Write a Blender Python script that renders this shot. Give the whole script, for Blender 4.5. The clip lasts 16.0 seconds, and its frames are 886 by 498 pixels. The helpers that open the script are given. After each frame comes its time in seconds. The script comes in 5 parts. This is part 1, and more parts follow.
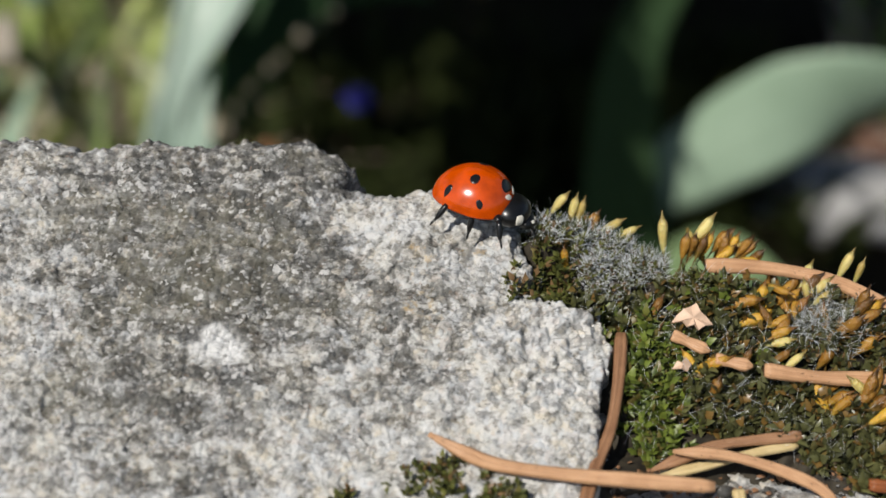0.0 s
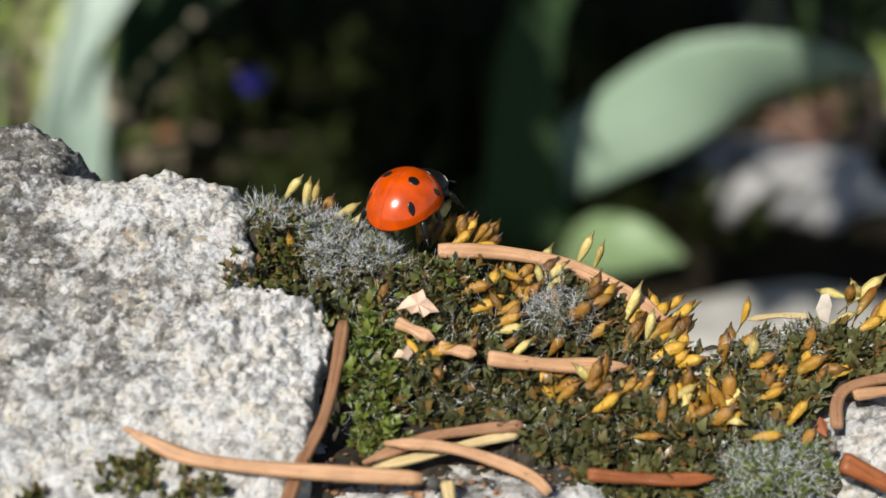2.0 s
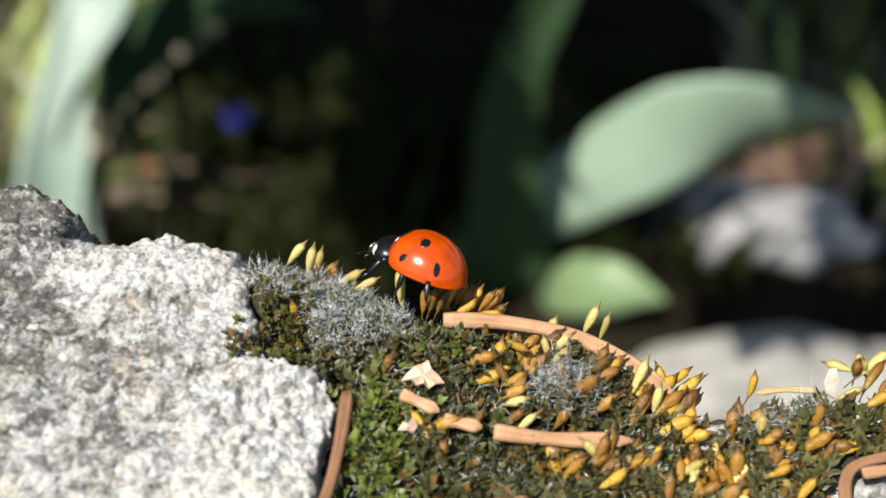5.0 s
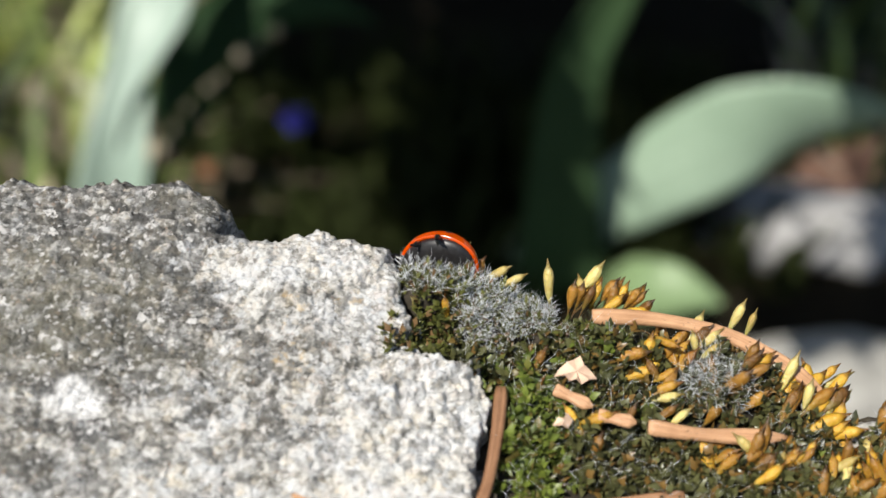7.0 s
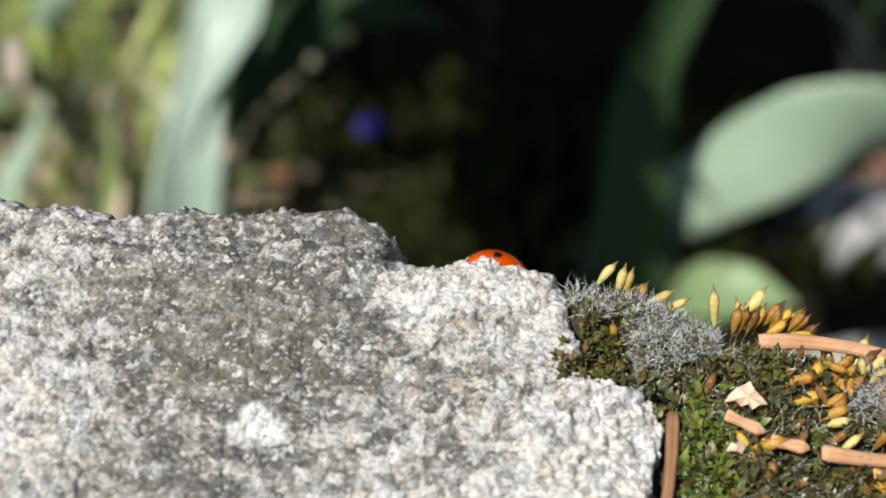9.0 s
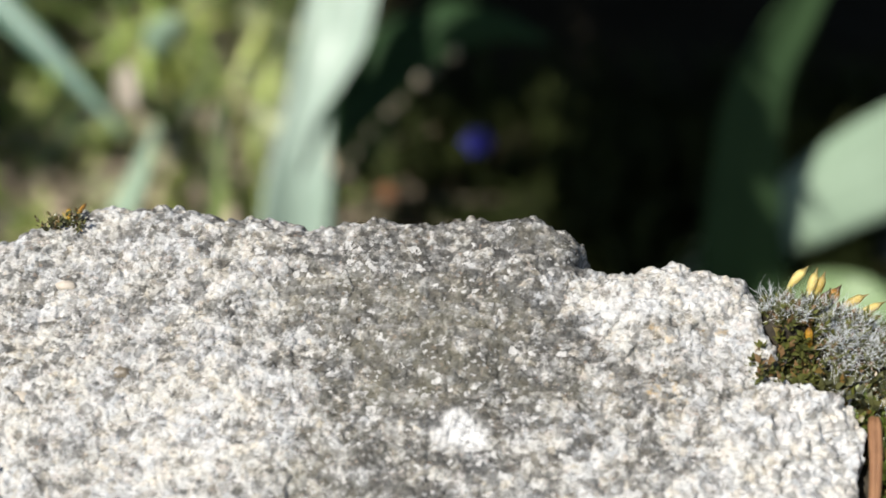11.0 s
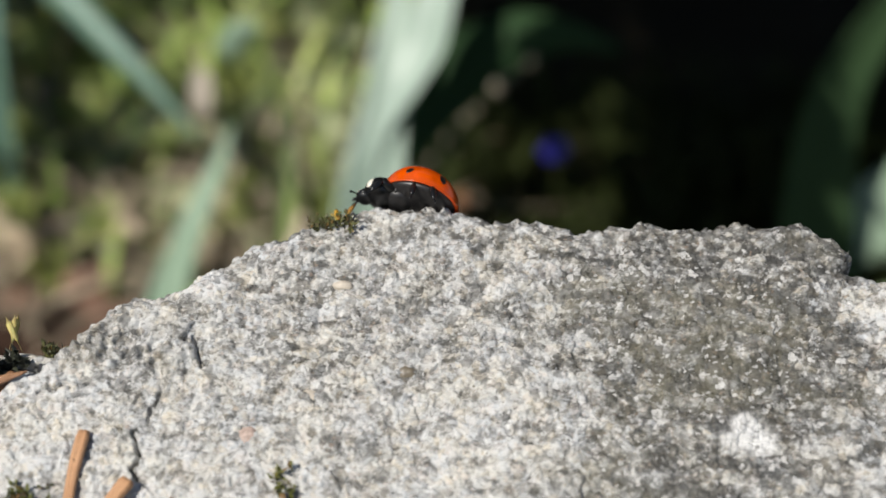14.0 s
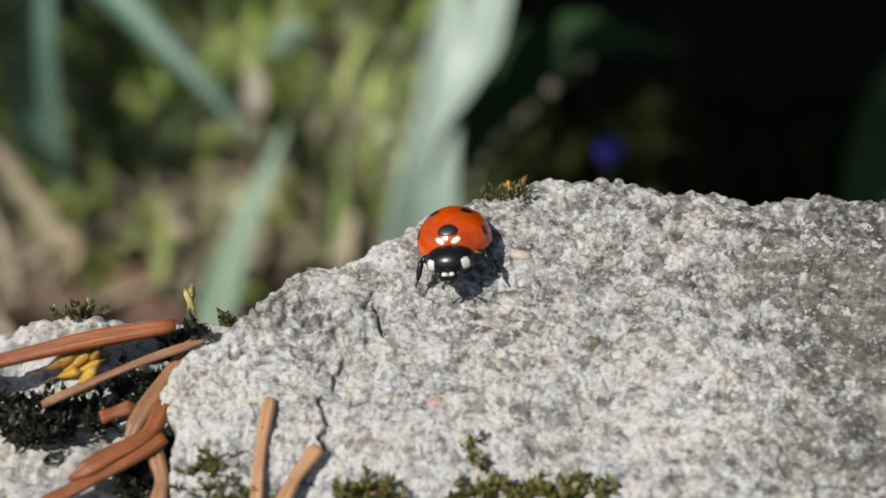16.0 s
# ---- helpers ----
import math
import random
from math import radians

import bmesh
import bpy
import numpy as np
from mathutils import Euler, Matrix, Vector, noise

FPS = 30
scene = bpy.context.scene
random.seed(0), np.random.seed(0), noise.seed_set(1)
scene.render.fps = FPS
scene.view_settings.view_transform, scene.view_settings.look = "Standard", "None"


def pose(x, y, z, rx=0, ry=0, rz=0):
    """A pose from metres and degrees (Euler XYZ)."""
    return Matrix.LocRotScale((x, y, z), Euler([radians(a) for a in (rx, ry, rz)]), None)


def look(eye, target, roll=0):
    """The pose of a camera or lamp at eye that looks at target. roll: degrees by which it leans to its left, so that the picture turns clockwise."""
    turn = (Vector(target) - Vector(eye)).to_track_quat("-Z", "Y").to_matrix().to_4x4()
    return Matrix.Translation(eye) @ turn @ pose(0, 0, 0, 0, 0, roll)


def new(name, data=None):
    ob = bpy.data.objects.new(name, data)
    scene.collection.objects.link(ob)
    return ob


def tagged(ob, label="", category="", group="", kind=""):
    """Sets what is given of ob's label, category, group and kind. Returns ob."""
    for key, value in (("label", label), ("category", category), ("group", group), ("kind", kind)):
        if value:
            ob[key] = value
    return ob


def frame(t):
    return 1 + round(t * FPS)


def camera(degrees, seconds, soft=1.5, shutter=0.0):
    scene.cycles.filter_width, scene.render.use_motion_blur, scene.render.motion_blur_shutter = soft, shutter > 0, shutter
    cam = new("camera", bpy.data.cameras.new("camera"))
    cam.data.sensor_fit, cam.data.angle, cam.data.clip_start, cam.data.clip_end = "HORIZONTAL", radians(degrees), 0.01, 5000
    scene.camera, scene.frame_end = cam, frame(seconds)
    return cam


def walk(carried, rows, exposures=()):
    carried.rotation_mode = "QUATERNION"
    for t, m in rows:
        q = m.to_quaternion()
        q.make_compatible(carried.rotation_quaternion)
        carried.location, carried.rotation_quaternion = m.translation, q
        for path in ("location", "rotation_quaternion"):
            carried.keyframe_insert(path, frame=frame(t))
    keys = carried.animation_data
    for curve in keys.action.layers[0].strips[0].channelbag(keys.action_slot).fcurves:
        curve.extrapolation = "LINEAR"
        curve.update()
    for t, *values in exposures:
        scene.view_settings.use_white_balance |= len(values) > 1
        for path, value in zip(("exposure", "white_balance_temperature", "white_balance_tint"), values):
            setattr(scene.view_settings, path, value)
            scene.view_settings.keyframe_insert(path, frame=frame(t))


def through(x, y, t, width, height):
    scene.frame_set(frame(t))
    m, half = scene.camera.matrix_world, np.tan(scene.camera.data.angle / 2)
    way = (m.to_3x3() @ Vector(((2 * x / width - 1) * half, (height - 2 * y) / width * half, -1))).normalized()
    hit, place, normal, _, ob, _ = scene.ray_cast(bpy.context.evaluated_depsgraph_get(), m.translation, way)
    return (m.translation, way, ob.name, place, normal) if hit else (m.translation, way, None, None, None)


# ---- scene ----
# A seven-spot beetle walks along the crest of a weathered stone among moss and fallen spruce needles; all sizes in metres.
cam = camera(38.0, 16.0, soft=1.6)
cam.data.dof.use_dof = True
cam.data.dof.focus_distance = 0.0985
cam.data.dof.aperture_fstop = 21.0
PATH = [
    (0, -0.00000, -0.08135, 0.05283, 57.00, 0.00, -0.00),
    (0.5, 0.01031, -0.08083, 0.05168, 57.12, 1.16, 0.58),
    (1, 0.01338, -0.08047, 0.05176, 56.89, -0.13, -1.07),
    (1.5, 0.01828, -0.08004, 0.05073, 56.93, -0.71, -2.10),
    (2, 0.01750, -0.07889, 0.05138, 56.26, -0.77, -1.95),
    (2.5, 0.01762, -0.07842, 0.05090, 56.45, -1.09, -1.93),
    (3, 0.02048, -0.07806, 0.05182, 56.73, -0.81, -2.07),
    (3.2, 0.02210, -0.07844, 0.05071, 57.06, -0.80, -2.12),
    (5.5, 0.01030, -0.07585, 0.05345, 57.66, -2.35, -2.22),
    (6, 0.00624, -0.07627, 0.05340, 57.74, -1.76, -1.18),
    (6.5, 0.00808, -0.07628, 0.05356, 57.85, -1.45, -0.98),
    (7, 0.00610, -0.07680, 0.05275, 57.76, -1.49, -1.27),
    (7.5, 0.00323, -0.07673, 0.05245, 57.50, -1.34, -0.60),
    (8, 0.00264, -0.07626, 0.05326, 57.47, -1.19, -0.38),
    (10.3, -0.01084, -0.07677, 0.05581, 58.71, 1.50, 1.31),
    (10.5, -0.00858, -0.07707, 0.05573, 59.20, 1.79, 1.44),
    (11, -0.01153, -0.07760, 0.05478, 58.48, 2.32, 2.98),
    (11.5, -0.01346, -0.07774, 0.05478, 58.48, 2.08, 2.71),
    (12, -0.01693, -0.07717, 0.05697, 58.14, 1.94, 2.96),
    (12.5, -0.02238, -0.07708, 0.05647, 58.46, 1.62, 2.97),
    (13, -0.02678, -0.07750, 0.05599, 58.64, 1.91, 3.78),
    (13.5, -0.02746, -0.07809, 0.05626, 58.55, 2.13, 4.09),
    (14, -0.03154, -0.07973, 0.05576, 58.85, 1.87, 3.89),
    (14.5, -0.03869, -0.08094, 0.05732, 58.61, 2.23, 4.77),
    (15, -0.04032, -0.08063, 0.05785, 58.76, 2.46, 4.70),
    (15.5, -0.04348, -0.08017, 0.05734, 58.68, 1.91, 4.27),
    (16, -0.04396, -0.08114, 0.05283, 59.34, 2.09, 4.62),
]
EXPOSURE = [(0.0, -0.15), (1.5, 0.05), (3.2, 0.28), (5.5, 0.45), (8.0, 0.23), (10.5, 0.36), (13.0, 0.23), (14.0, 0.03), (14.5, -0.08), (15.5, -0.04), (16.0, -0.16)]
walk(cam, [(t, pose(*row)) for t, *row in PATH], EXPOSURE)

# ---- world and sun ----
SUN = Vector((-0.40, -0.52, 0.76)).normalized()
world = bpy.data.worlds.new("sky")
scene.world = world
world.use_nodes = True
sky = world.node_tree.nodes.new("ShaderNodeTexSky")
sky.sky_type, sky.sun_disc = "NISHITA", False
sky.sun_elevation = math.asin(SUN.z)
sky.sun_rotation = math.atan2(SUN.x, SUN.y)
world.node_tree.links.new(sky.outputs[0], world.node_tree.nodes["Background"].inputs[0])
world.node_tree.nodes["Background"].inputs[1].default_value = 0.08
sun_data = bpy.data.lights.new("sun", "SUN")
sun_data.energy, sun_data.angle, sun_data.color = 5.0, radians(0.55), (1.0, 0.955, 0.88)
sun = new("sun", sun_data)
sun.matrix_world = look(SUN, (0, 0, 0))

MM = 0.001
# The slope of the stone: u along the crest, v up the slope, h out of it, all in millimetres.
SLOPE = Matrix(((0.99770, -0.03171, 0.05997, 0.0), (0.05690, 0.87261, -0.48510, 0.001845), (-0.03695, 0.48740, 0.87240, -0.001198), (0, 0, 0, 1)))


def at(u, v, h=0.0):
    return SLOPE @ Vector((u * MM, v * MM, h * MM))


# ---- materials ----
class Nodes:
    """A material's node tree with short calls."""

    def __init__(self, name):
        self.mat = bpy.data.materials.new(name)
        self.mat.use_nodes = True
        self.tree = self.mat.node_tree
        self.out = self.tree.nodes["Principled BSDF"]

    def node(self, kind, **put):
        n = self.tree.nodes.new("ShaderNode" + kind)
        for key, value in put.items():
            self.put(n, key, value)
        return n

    def put(self, n, key, value):
        socket = n.inputs[int(key[1:])] if key[0] == "i" and key[1:].isdigit() else n.inputs[key.replace("_", " ")]
        if isinstance(value, bpy.types.NodeSocket):
            self.tree.links.new(value, socket)
        else:
            socket.default_value = value

    def coords(self, per_metre=1000.0):
        c = self.node("TexCoord").outputs["Object"]
        m = self.node("Mapping", Vector=c)
        m.inputs["Scale"].default_value = (per_metre,) * 3
        return m.outputs[0]

    def noise(self, vec, scale, detail=3.0, rough=0.55, distort=0.0):
        return self.node("TexNoise", Vector=vec, Scale=scale, Detail=detail, Roughness=rough, Distortion=distort).outputs["Fac"]

    def cells(self, vec, scale, feature="F1"):
        n = self.node("TexVoronoi", Vector=vec, Scale=scale)
        n.feature = feature
        return n

    def ramp(self, fac, *stops):
        n = self.node("ValToRGB", Fac=fac)
        e = n.color_ramp.elements
        while len(e) < len(stops):
            e.new(0.5)
        for item, (place, colour) in zip(e, stops):
            item.position = place
            item.color = (*colour, 1) if isinstance(colour, tuple) else (colour, colour, colour, 1)
        return n.outputs[0]

    def mix(self, fac, a, b, mode="MIX"):
        n = self.node("Mix")
        n.data_type, n.blend_type = "RGBA", mode
        for socket, value in zip((n.inputs[0], n.inputs[6], n.inputs[7]), (fac, a, b)):
            if isinstance(value, bpy.types.NodeSocket):
                self.tree.links.new(value, socket)
            else:
                socket.default_value = (*value, 1) if isinstance(value, tuple) else value
        return n.outputs[2]

    def math(self, op, a, b=0.0, clamp=False):
        n = self.node("Math", i0=a, i1=b)
        n.operation, n.use_clamp = op, clamp
        return n.outputs[0]

    def attribute(self, name):
        n = self.node("Attribute")
        n.attribute_name = name
        return n.outputs["Fac"]

    def bump(self, height, distance, strength=1.0):
        self.put(self.out, "Normal", self.node("Bump", Height=height, Distance=distance, Strength=strength).outputs[0])

    def done(self, colour, rough=0.7, **more):
        self.put(self.out, "Base_Color", colour if isinstance(colour, bpy.types.NodeSocket) else (*colour, 1))
        self.put(self.out, "Roughness", rough)
        for key, value in more.items():
            self.put(self.out, key, value)
        return self.mat


def stone_material(name, warm=0.0):
    """Weathered crystalline stone: grains from white to black, by the attributes tone, grain and fleck of its relief."""
    n = Nodes(name)
    p = n.coords()
    wob = n.node("TexNoise", Vector=p, Scale=3.0, Detail=2.0)
    pw = n.node("VectorMath", i0=p, i1=n.node("VectorMath", i0=wob.outputs["Color"], i1=(0.35, 0.35, 0.35)).outputs[0])
    pw.operation = "ADD"
    pw.inputs[1].links[0].from_node.operation = "MULTIPLY"
    pw = pw.outputs[0]
    fine = n.cells(pw, 4.2)
    rgb = n.node("SeparateColor", Color=fine.outputs["Color"])
    stones = n.cells(pw, 1.9)
    crystal = n.node("SeparateColor", Color=stones.outputs["Color"])
    big = n.noise(p, 0.2, 4.0, 0.6)
    mid = n.noise(p, 0.42, 5.0, 0.7)
    total = n.math("MULTIPLY", n.attribute("tone"), 0.72)
    flat = n.node("Mapping", Vector=pw)
    flat.inputs["Scale"].default_value = (0.8, 1.45, 1.0)
    patches = n.noise(flat.outputs[0], 0.5, 5.0, 0.66)
    for value, share in ((n.attribute("grain"), 0.36), (n.attribute("fleck"), 0.26), (rgb.outputs[0], 0.2), (crystal.outputs[0], 0.26), (big, 0.3), (mid, 0.4), (patches, 1.15)):
        total = n.math("ADD", total, n.math("MULTIPLY", value, share))
    total = n.math("SUBTRACT", total, 1.32, True)
    colour = n.ramp(total, (0.08, (0.05, 0.049, 0.046)), (0.26, (0.105, 0.103, 0.097)), (0.38, (0.175, 0.172, 0.164)), (0.48, (0.285, 0.282, 0.272)), (0.62, (0.395, 0.392, 0.382)), (0.9, (0.53, 0.527, 0.515)))
    tint = n.ramp(n.noise(p, 0.33, 3.0), (0.35, (1.0, 0.975, 0.91)), (0.6, (0.975, 0.985, 1.0)))
    colour = n.mix(1.0, colour, tint, "MULTIPLY")
    grains = n.ramp(crystal.outputs[1], (0.0, (1.0, 0.93, 0.82)), (0.2, (1.0, 0.98, 0.95)), (0.6, (0.96, 0.98, 1.0)), (0.85, (1.0, 0.985, 0.97)), (1.0, (1.0, 0.94, 0.9)))
    colour = n.mix(1.0, colour, grains, "MULTIPLY")
    # rare crystals that are pink or ochre, and olive film in the damp patches
    colour = n.mix(n.ramp(rgb.outputs[2], (0.975, 0.0), (0.98, 0.25)), colour, (0.4, 0.28, 0.2))
    olive = n.ramp(n.math("MULTIPLY", n.noise(p, 0.5, 4.0), n.attribute("olive")), (0.3, 0.0), (0.6, 0.42))
    colour = n.mix(olive, colour, (0.14, 0.13, 0.085))
    # dark crusts in small clusters, and pale ring lichens
    colour = n.mix(n.ramp(rgb.outputs[1], (0.95, 0.0), (0.96, 0.35)), colour, (0.6, 0.59, 0.57))
    crust = n.ramp(n.noise(pw, 0.75, 5.0, 0.7), (0.55, 0.0), (0.63, 0.7))
    colour = n.mix(crust, colour, (0.11, 0.1, 0.08))
    # white crystals, with their bright glints painted into the colour
    glint = n.cells(pw, 1.7)
    white = n.ramp(n.node("SeparateColor", Color=glint.outputs["Color"]).outputs[0], (0.89, 0.0), (0.92, 0.7))
    colour = n.mix(n.math("MULTIPLY", white, n.ramp(n.noise(p, 1.3, 3.0), (0.42, 0.0), (0.55, 1.0))), colour, (0.56, 0.55, 0.53))
    mica = n.cells(pw, 1.35)
    dark = n.ramp(n.node("SeparateColor", Color=mica.outputs["Color"]).outputs[1], (0.8, 0.0), (0.84, 0.6))
    colour = n.mix(n.math("MULTIPLY", dark, n.ramp(n.noise(p, 1.1, 3.0), (0.4, 0.0), (0.52, 1.0))), colour, (0.13, 0.128, 0.12))
    ring = n.ramp(n.cells(p, 1.0).outputs["Distance"], (0.1, 0.0), (0.13, 1.0), (0.2, 1.0), (0.24, 0.0))
    colour = n.mix(n.math("MULTIPLY", ring, n.attribute("rings")), colour, (0.6, 0.6, 0.58))
    flake = n.ramp(n.noise(p, 1.6, 3.0), (0.38, 0.5), (0.48, 1.0))
    colour = n.mix(n.math("MULTIPLY", n.attribute("pale"), flake), colour, (0.6, 0.595, 0.58))
    ochre = n.ramp(n.math("MULTIPLY", n.noise(p, 1.1, 3.0, 0.7), n.attribute("ochre")), (0.5, 0.0), (0.62, 0.5))
    colour = n.mix(ochre, colour, (0.44, 0.3, 0.12))
    # pale lichen discs, and flat dark dots painted as shaded pits, a quarter of a millimetre across
    dots = n.cells(flat.outputs[0], 2.1)
    pick = n.node("SeparateColor", Color=dots.outputs["Color"]).outputs[0]
    disc = n.ramp(dots.outputs["Distance"], (0.3, 1.0), (0.42, 0.0))
    colour = n.mix(n.math("MULTIPLY", disc, n.ramp(pick, (0.88, 0.0), (0.91, 0.5))), colour, (0.56, 0.555, 0.54))
    colour = n.mix(n.math("MULTIPLY", disc, n.ramp(pick, (0.12, 0.5), (0.15, 0.0))), colour, (0.08, 0.077, 0.07))
    if warm:
        colour = n.mix(warm, colour, (0.62, 0.58, 0.48))
    height = n.math("ADD", n.noise(p, 6.0, 4.0, 0.7), n.math("MULTIPLY", rgb.outputs[1], 0.5))
    height = n.math("SUBTRACT", height, n.math("MULTIPLY", stones.outputs["Distance"], 1.1))
    n.bump(height, 0.00014, 0.6)
    rough = n.ramp(rgb.outputs[1], (0.0, 0.8), (0.8, 0.65), (0.86, 0.2))
    return n.done(colour, rough, Specular_IOR_Level=0.45)


def leaf_material(name, dark, light, rough, scale, streak=0.0, through=0.0, shine=0.5, ends=(0.3, 0.95), dead=None):
    """Plant tissue; the colour changes from piece to piece and softly over each one."""
    n = Nodes(name)
    p = n.coords()
    island = n.node("NewGeometry").outputs["Random Per Island"]
    own = n.node("ObjectInfo").outputs["Random"]
    v = n.math("ADD", n.math("MULTIPLY", island, 0.5), n.math("MULTIPLY", n.noise(p, scale, 3.0), 0.7))
    v = n.math("ADD", v, n.math("MULTIPLY", own, 0.2))
    colour = n.ramp(v, (ends[0], dark), (ends[1], light))
    if dead:
        colour = n.mix(n.ramp(island, (0.8, 0.0), (0.84, 0.85)), colour, dead)
    if streak:
        m = n.node("Mapping", Vector=n.node("TexCoord").outputs["UV"])
        m.inputs["Scale"].default_value = (streak, 1.5, 1.0)
        lines = n.noise(m.outputs[0], 1.0, 3.0)
        colour = n.mix(n.ramp(lines, (0.35, 0.45), (0.65, 0.0)), colour, tuple(c * 0.55 for c in dark))
        n.bump(lines, 0.0003, 0.5)
    mat = n.done(colour, rough, Specular_IOR_Level=shine)
    if through:
        n.put(n.out, "Subsurface_Weight", through)
        n.out.inputs["Subsurface Radius"].default_value = (0.0006, 0.0009, 0.0003)
    return mat


def capsule_material(name, low, high, green):
    """A ripening capsule: greenish foot, mottled urn, brown lid and dark beak."""
    n = Nodes(name)
    own = n.node("ObjectInfo").outputs["Random"]
    p = n.coords()
    along = n.node("SeparateXYZ", Vector=n.node("TexCoord").outputs["UV"]).outputs[1]
    v = n.math("ADD", n.math("MULTIPLY", own, 0.85), n.math("MULTIPLY", n.noise(p, 1.6, 4.0, 0.65), 0.55))
    colour = n.ramp(v, (0.25, low), (1.05, high))
    foot = n.ramp(n.math("ADD", along, n.math("MULTIPLY", own, 0.2)), (0.35, 0.75), (0.62, 0.0))
    colour = n.mix(foot, colour, green)
    lid = n.ramp(along, (0.72, 0.0), (0.84, 0.65), (0.93, 0.95))
    colour = n.mix(lid, colour, tuple(c * 0.5 for c in low))
    colour = n.mix(n.ramp(along, (0.2, 0.8), (0.3, 0.0)), colour, (0.09, 0.045, 0.015))
    n.bump(n.noise(p, 4.0, 3.0), 0.0002, 0.9)
    mat = n.done(colour, 0.38, Specular_IOR_Level=0.5, Subsurface_Weight=0.35)
    n.out.inputs["Subsurface Radius"].default_value = (0.0008, 0.0005, 0.0002)
    return mat


def needle_material(name, low, high):
    n = Nodes(name)
    p = n.coords()
    own = n.node("ObjectInfo").outputs["Random"]
    m = n.node("Mapping", Vector=n.node("TexCoord").outputs["UV"])
    m.inputs["Scale"].default_value = (22.0, 2.0, 1.0)
    lines = n.noise(m.outputs[0], 1.0, 4.0)
    v = n.math("ADD", n.math("MULTIPLY", n.noise(p, 0.45, 4.0), 0.45), n.math("MULTIPLY", lines, 0.6))
    colour = n.ramp(n.math("ADD", v, n.math("MULTIPLY", own, 0.12)), (0.36, low), (0.72, high))
    specks = n.ramp(n.noise(p, 3.2, 2.0), (0.66, 0.0), (0.74, 0.7))
    colour = n.mix(specks, colour, tuple(c * 0.25 for c in low))
    n.bump(lines, 0.00012, 0.8)
    return n.done(colour, 0.34, Specular_IOR_Level=0.35)


GRANITE = stone_material("weathered_granite")
LEDGE = stone_material("pale_ledge_stone", 0.02)
MOSS_GREEN = leaf_material("green_moss_leaf", (0.014, 0.028, 0.007), (0.16, 0.2, 0.03), 0.45, 1.5, dead=(0.10, 0.07, 0.02))
MOSS_DARK = leaf_material("dark_moss_leaf", (0.01, 0.013, 0.006), (0.125, 0.125, 0.045), 0.36, 0.5, dead=(0.15, 0.08, 0.02))
MOSS_OLIVE = leaf_material("olive_moss_leaf", (0.022, 0.028, 0.006), (0.14, 0.145, 0.03), 0.5, 1.2, dead=(0.16, 0.085, 0.04))
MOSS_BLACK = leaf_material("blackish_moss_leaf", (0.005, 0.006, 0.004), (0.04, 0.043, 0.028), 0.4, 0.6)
HAIR = leaf_material("silver_hair_point", (0.36, 0.38, 0.39), (0.8, 0.83, 0.85), 0.4, 2.0)
CAPSULE = capsule_material("ripe_capsule", (0.2, 0.075, 0.008), (0.56, 0.33, 0.035), (0.3, 0.23, 0.04))
CAPSULE_PALE = capsule_material("pale_capsule", (0.34, 0.24, 0.06), (0.62, 0.52, 0.19), (0.42, 0.42, 0.14))
CAPSULE_BROWN = capsule_material("brown_capsule", (0.07, 0.028, 0.006), (0.34, 0.17, 0.025), (0.22, 0.17, 0.04))
NEEDLE_TAN = needle_material("tan_needle", (0.28, 0.135, 0.06), (0.57, 0.33, 0.18))
NEEDLE_BROWN = needle_material("brown_needle", (0.15, 0.07, 0.034), (0.37, 0.2, 0.105))
NEEDLE_RED = needle_material("red_brown_needle", (0.12, 0.034, 0.01), (0.34, 0.112, 0.038))
NEEDLE_PALE = needle_material("straw_needle", (0.42, 0.30, 0.12), (0.66, 0.52, 0.28))
BROAD_LEAF = leaf_material("blue_green_leaf", (0.14, 0.225, 0.14), (0.31, 0.41, 0.3), 0.55, 0.03, 30.0, shine=0.35)
# paler copy of the blue-green leaf; bright sheen is put into the colour
PALE_LEAF = leaf_material("sheen_toned_leaf", (0.22, 0.31, 0.24), (0.39, 0.48, 0.41), 0.42, 0.03, 30.0)
OVAL_LEAF = leaf_material("fresh_green_leaf", (0.14, 0.22, 0.1), (0.24, 0.34, 0.16), 0.5, 0.03, 24.0)
# leaf green darkened so that the garden's shade is in the colour
SHADE_LEAF = leaf_material("shade_toned_leaf", (0.014, 0.018, 0.005), (0.034, 0.045, 0.012), 0.7, 0.03, 24.0, 0.0, 0.08)
TEAL_LEAF = leaf_material("teal_leaf", (0.075, 0.15, 0.11), (0.16, 0.27, 0.2), 0.4, 0.03, 24.0)
# standing and drooping leaves: their shade is put into these dark greens
SHADE_BLADE = leaf_material("shade_toned_blade", (0.026, 0.052, 0.023), (0.05, 0.092, 0.038), 0.6, 0.03, 24.0, 0.0, 0.1)
DUSK_LEAF = leaf_material("shade_toned_drooping_leaf", (0.018, 0.042, 0.018), (0.034, 0.07, 0.028), 0.6, 0.03, 24.0, 0.0, 0.06)
GRASS = leaf_material("grass_blade", (0.01, 0.022, 0.005), (0.28, 0.38, 0.085), 0.5, 0.02, ends=(0.55, 0.85))
GRASS_PALE = leaf_material("bright_grass_blade", (0.08, 0.12, 0.03), (0.38, 0.44, 0.14), 0.5, 0.02, ends=(0.35, 0.85))
STRAW = leaf_material("dry_grass", (0.06, 0.042, 0.028), (0.64, 0.53, 0.38), 0.6, 0.02, ends=(0.4, 0.9))


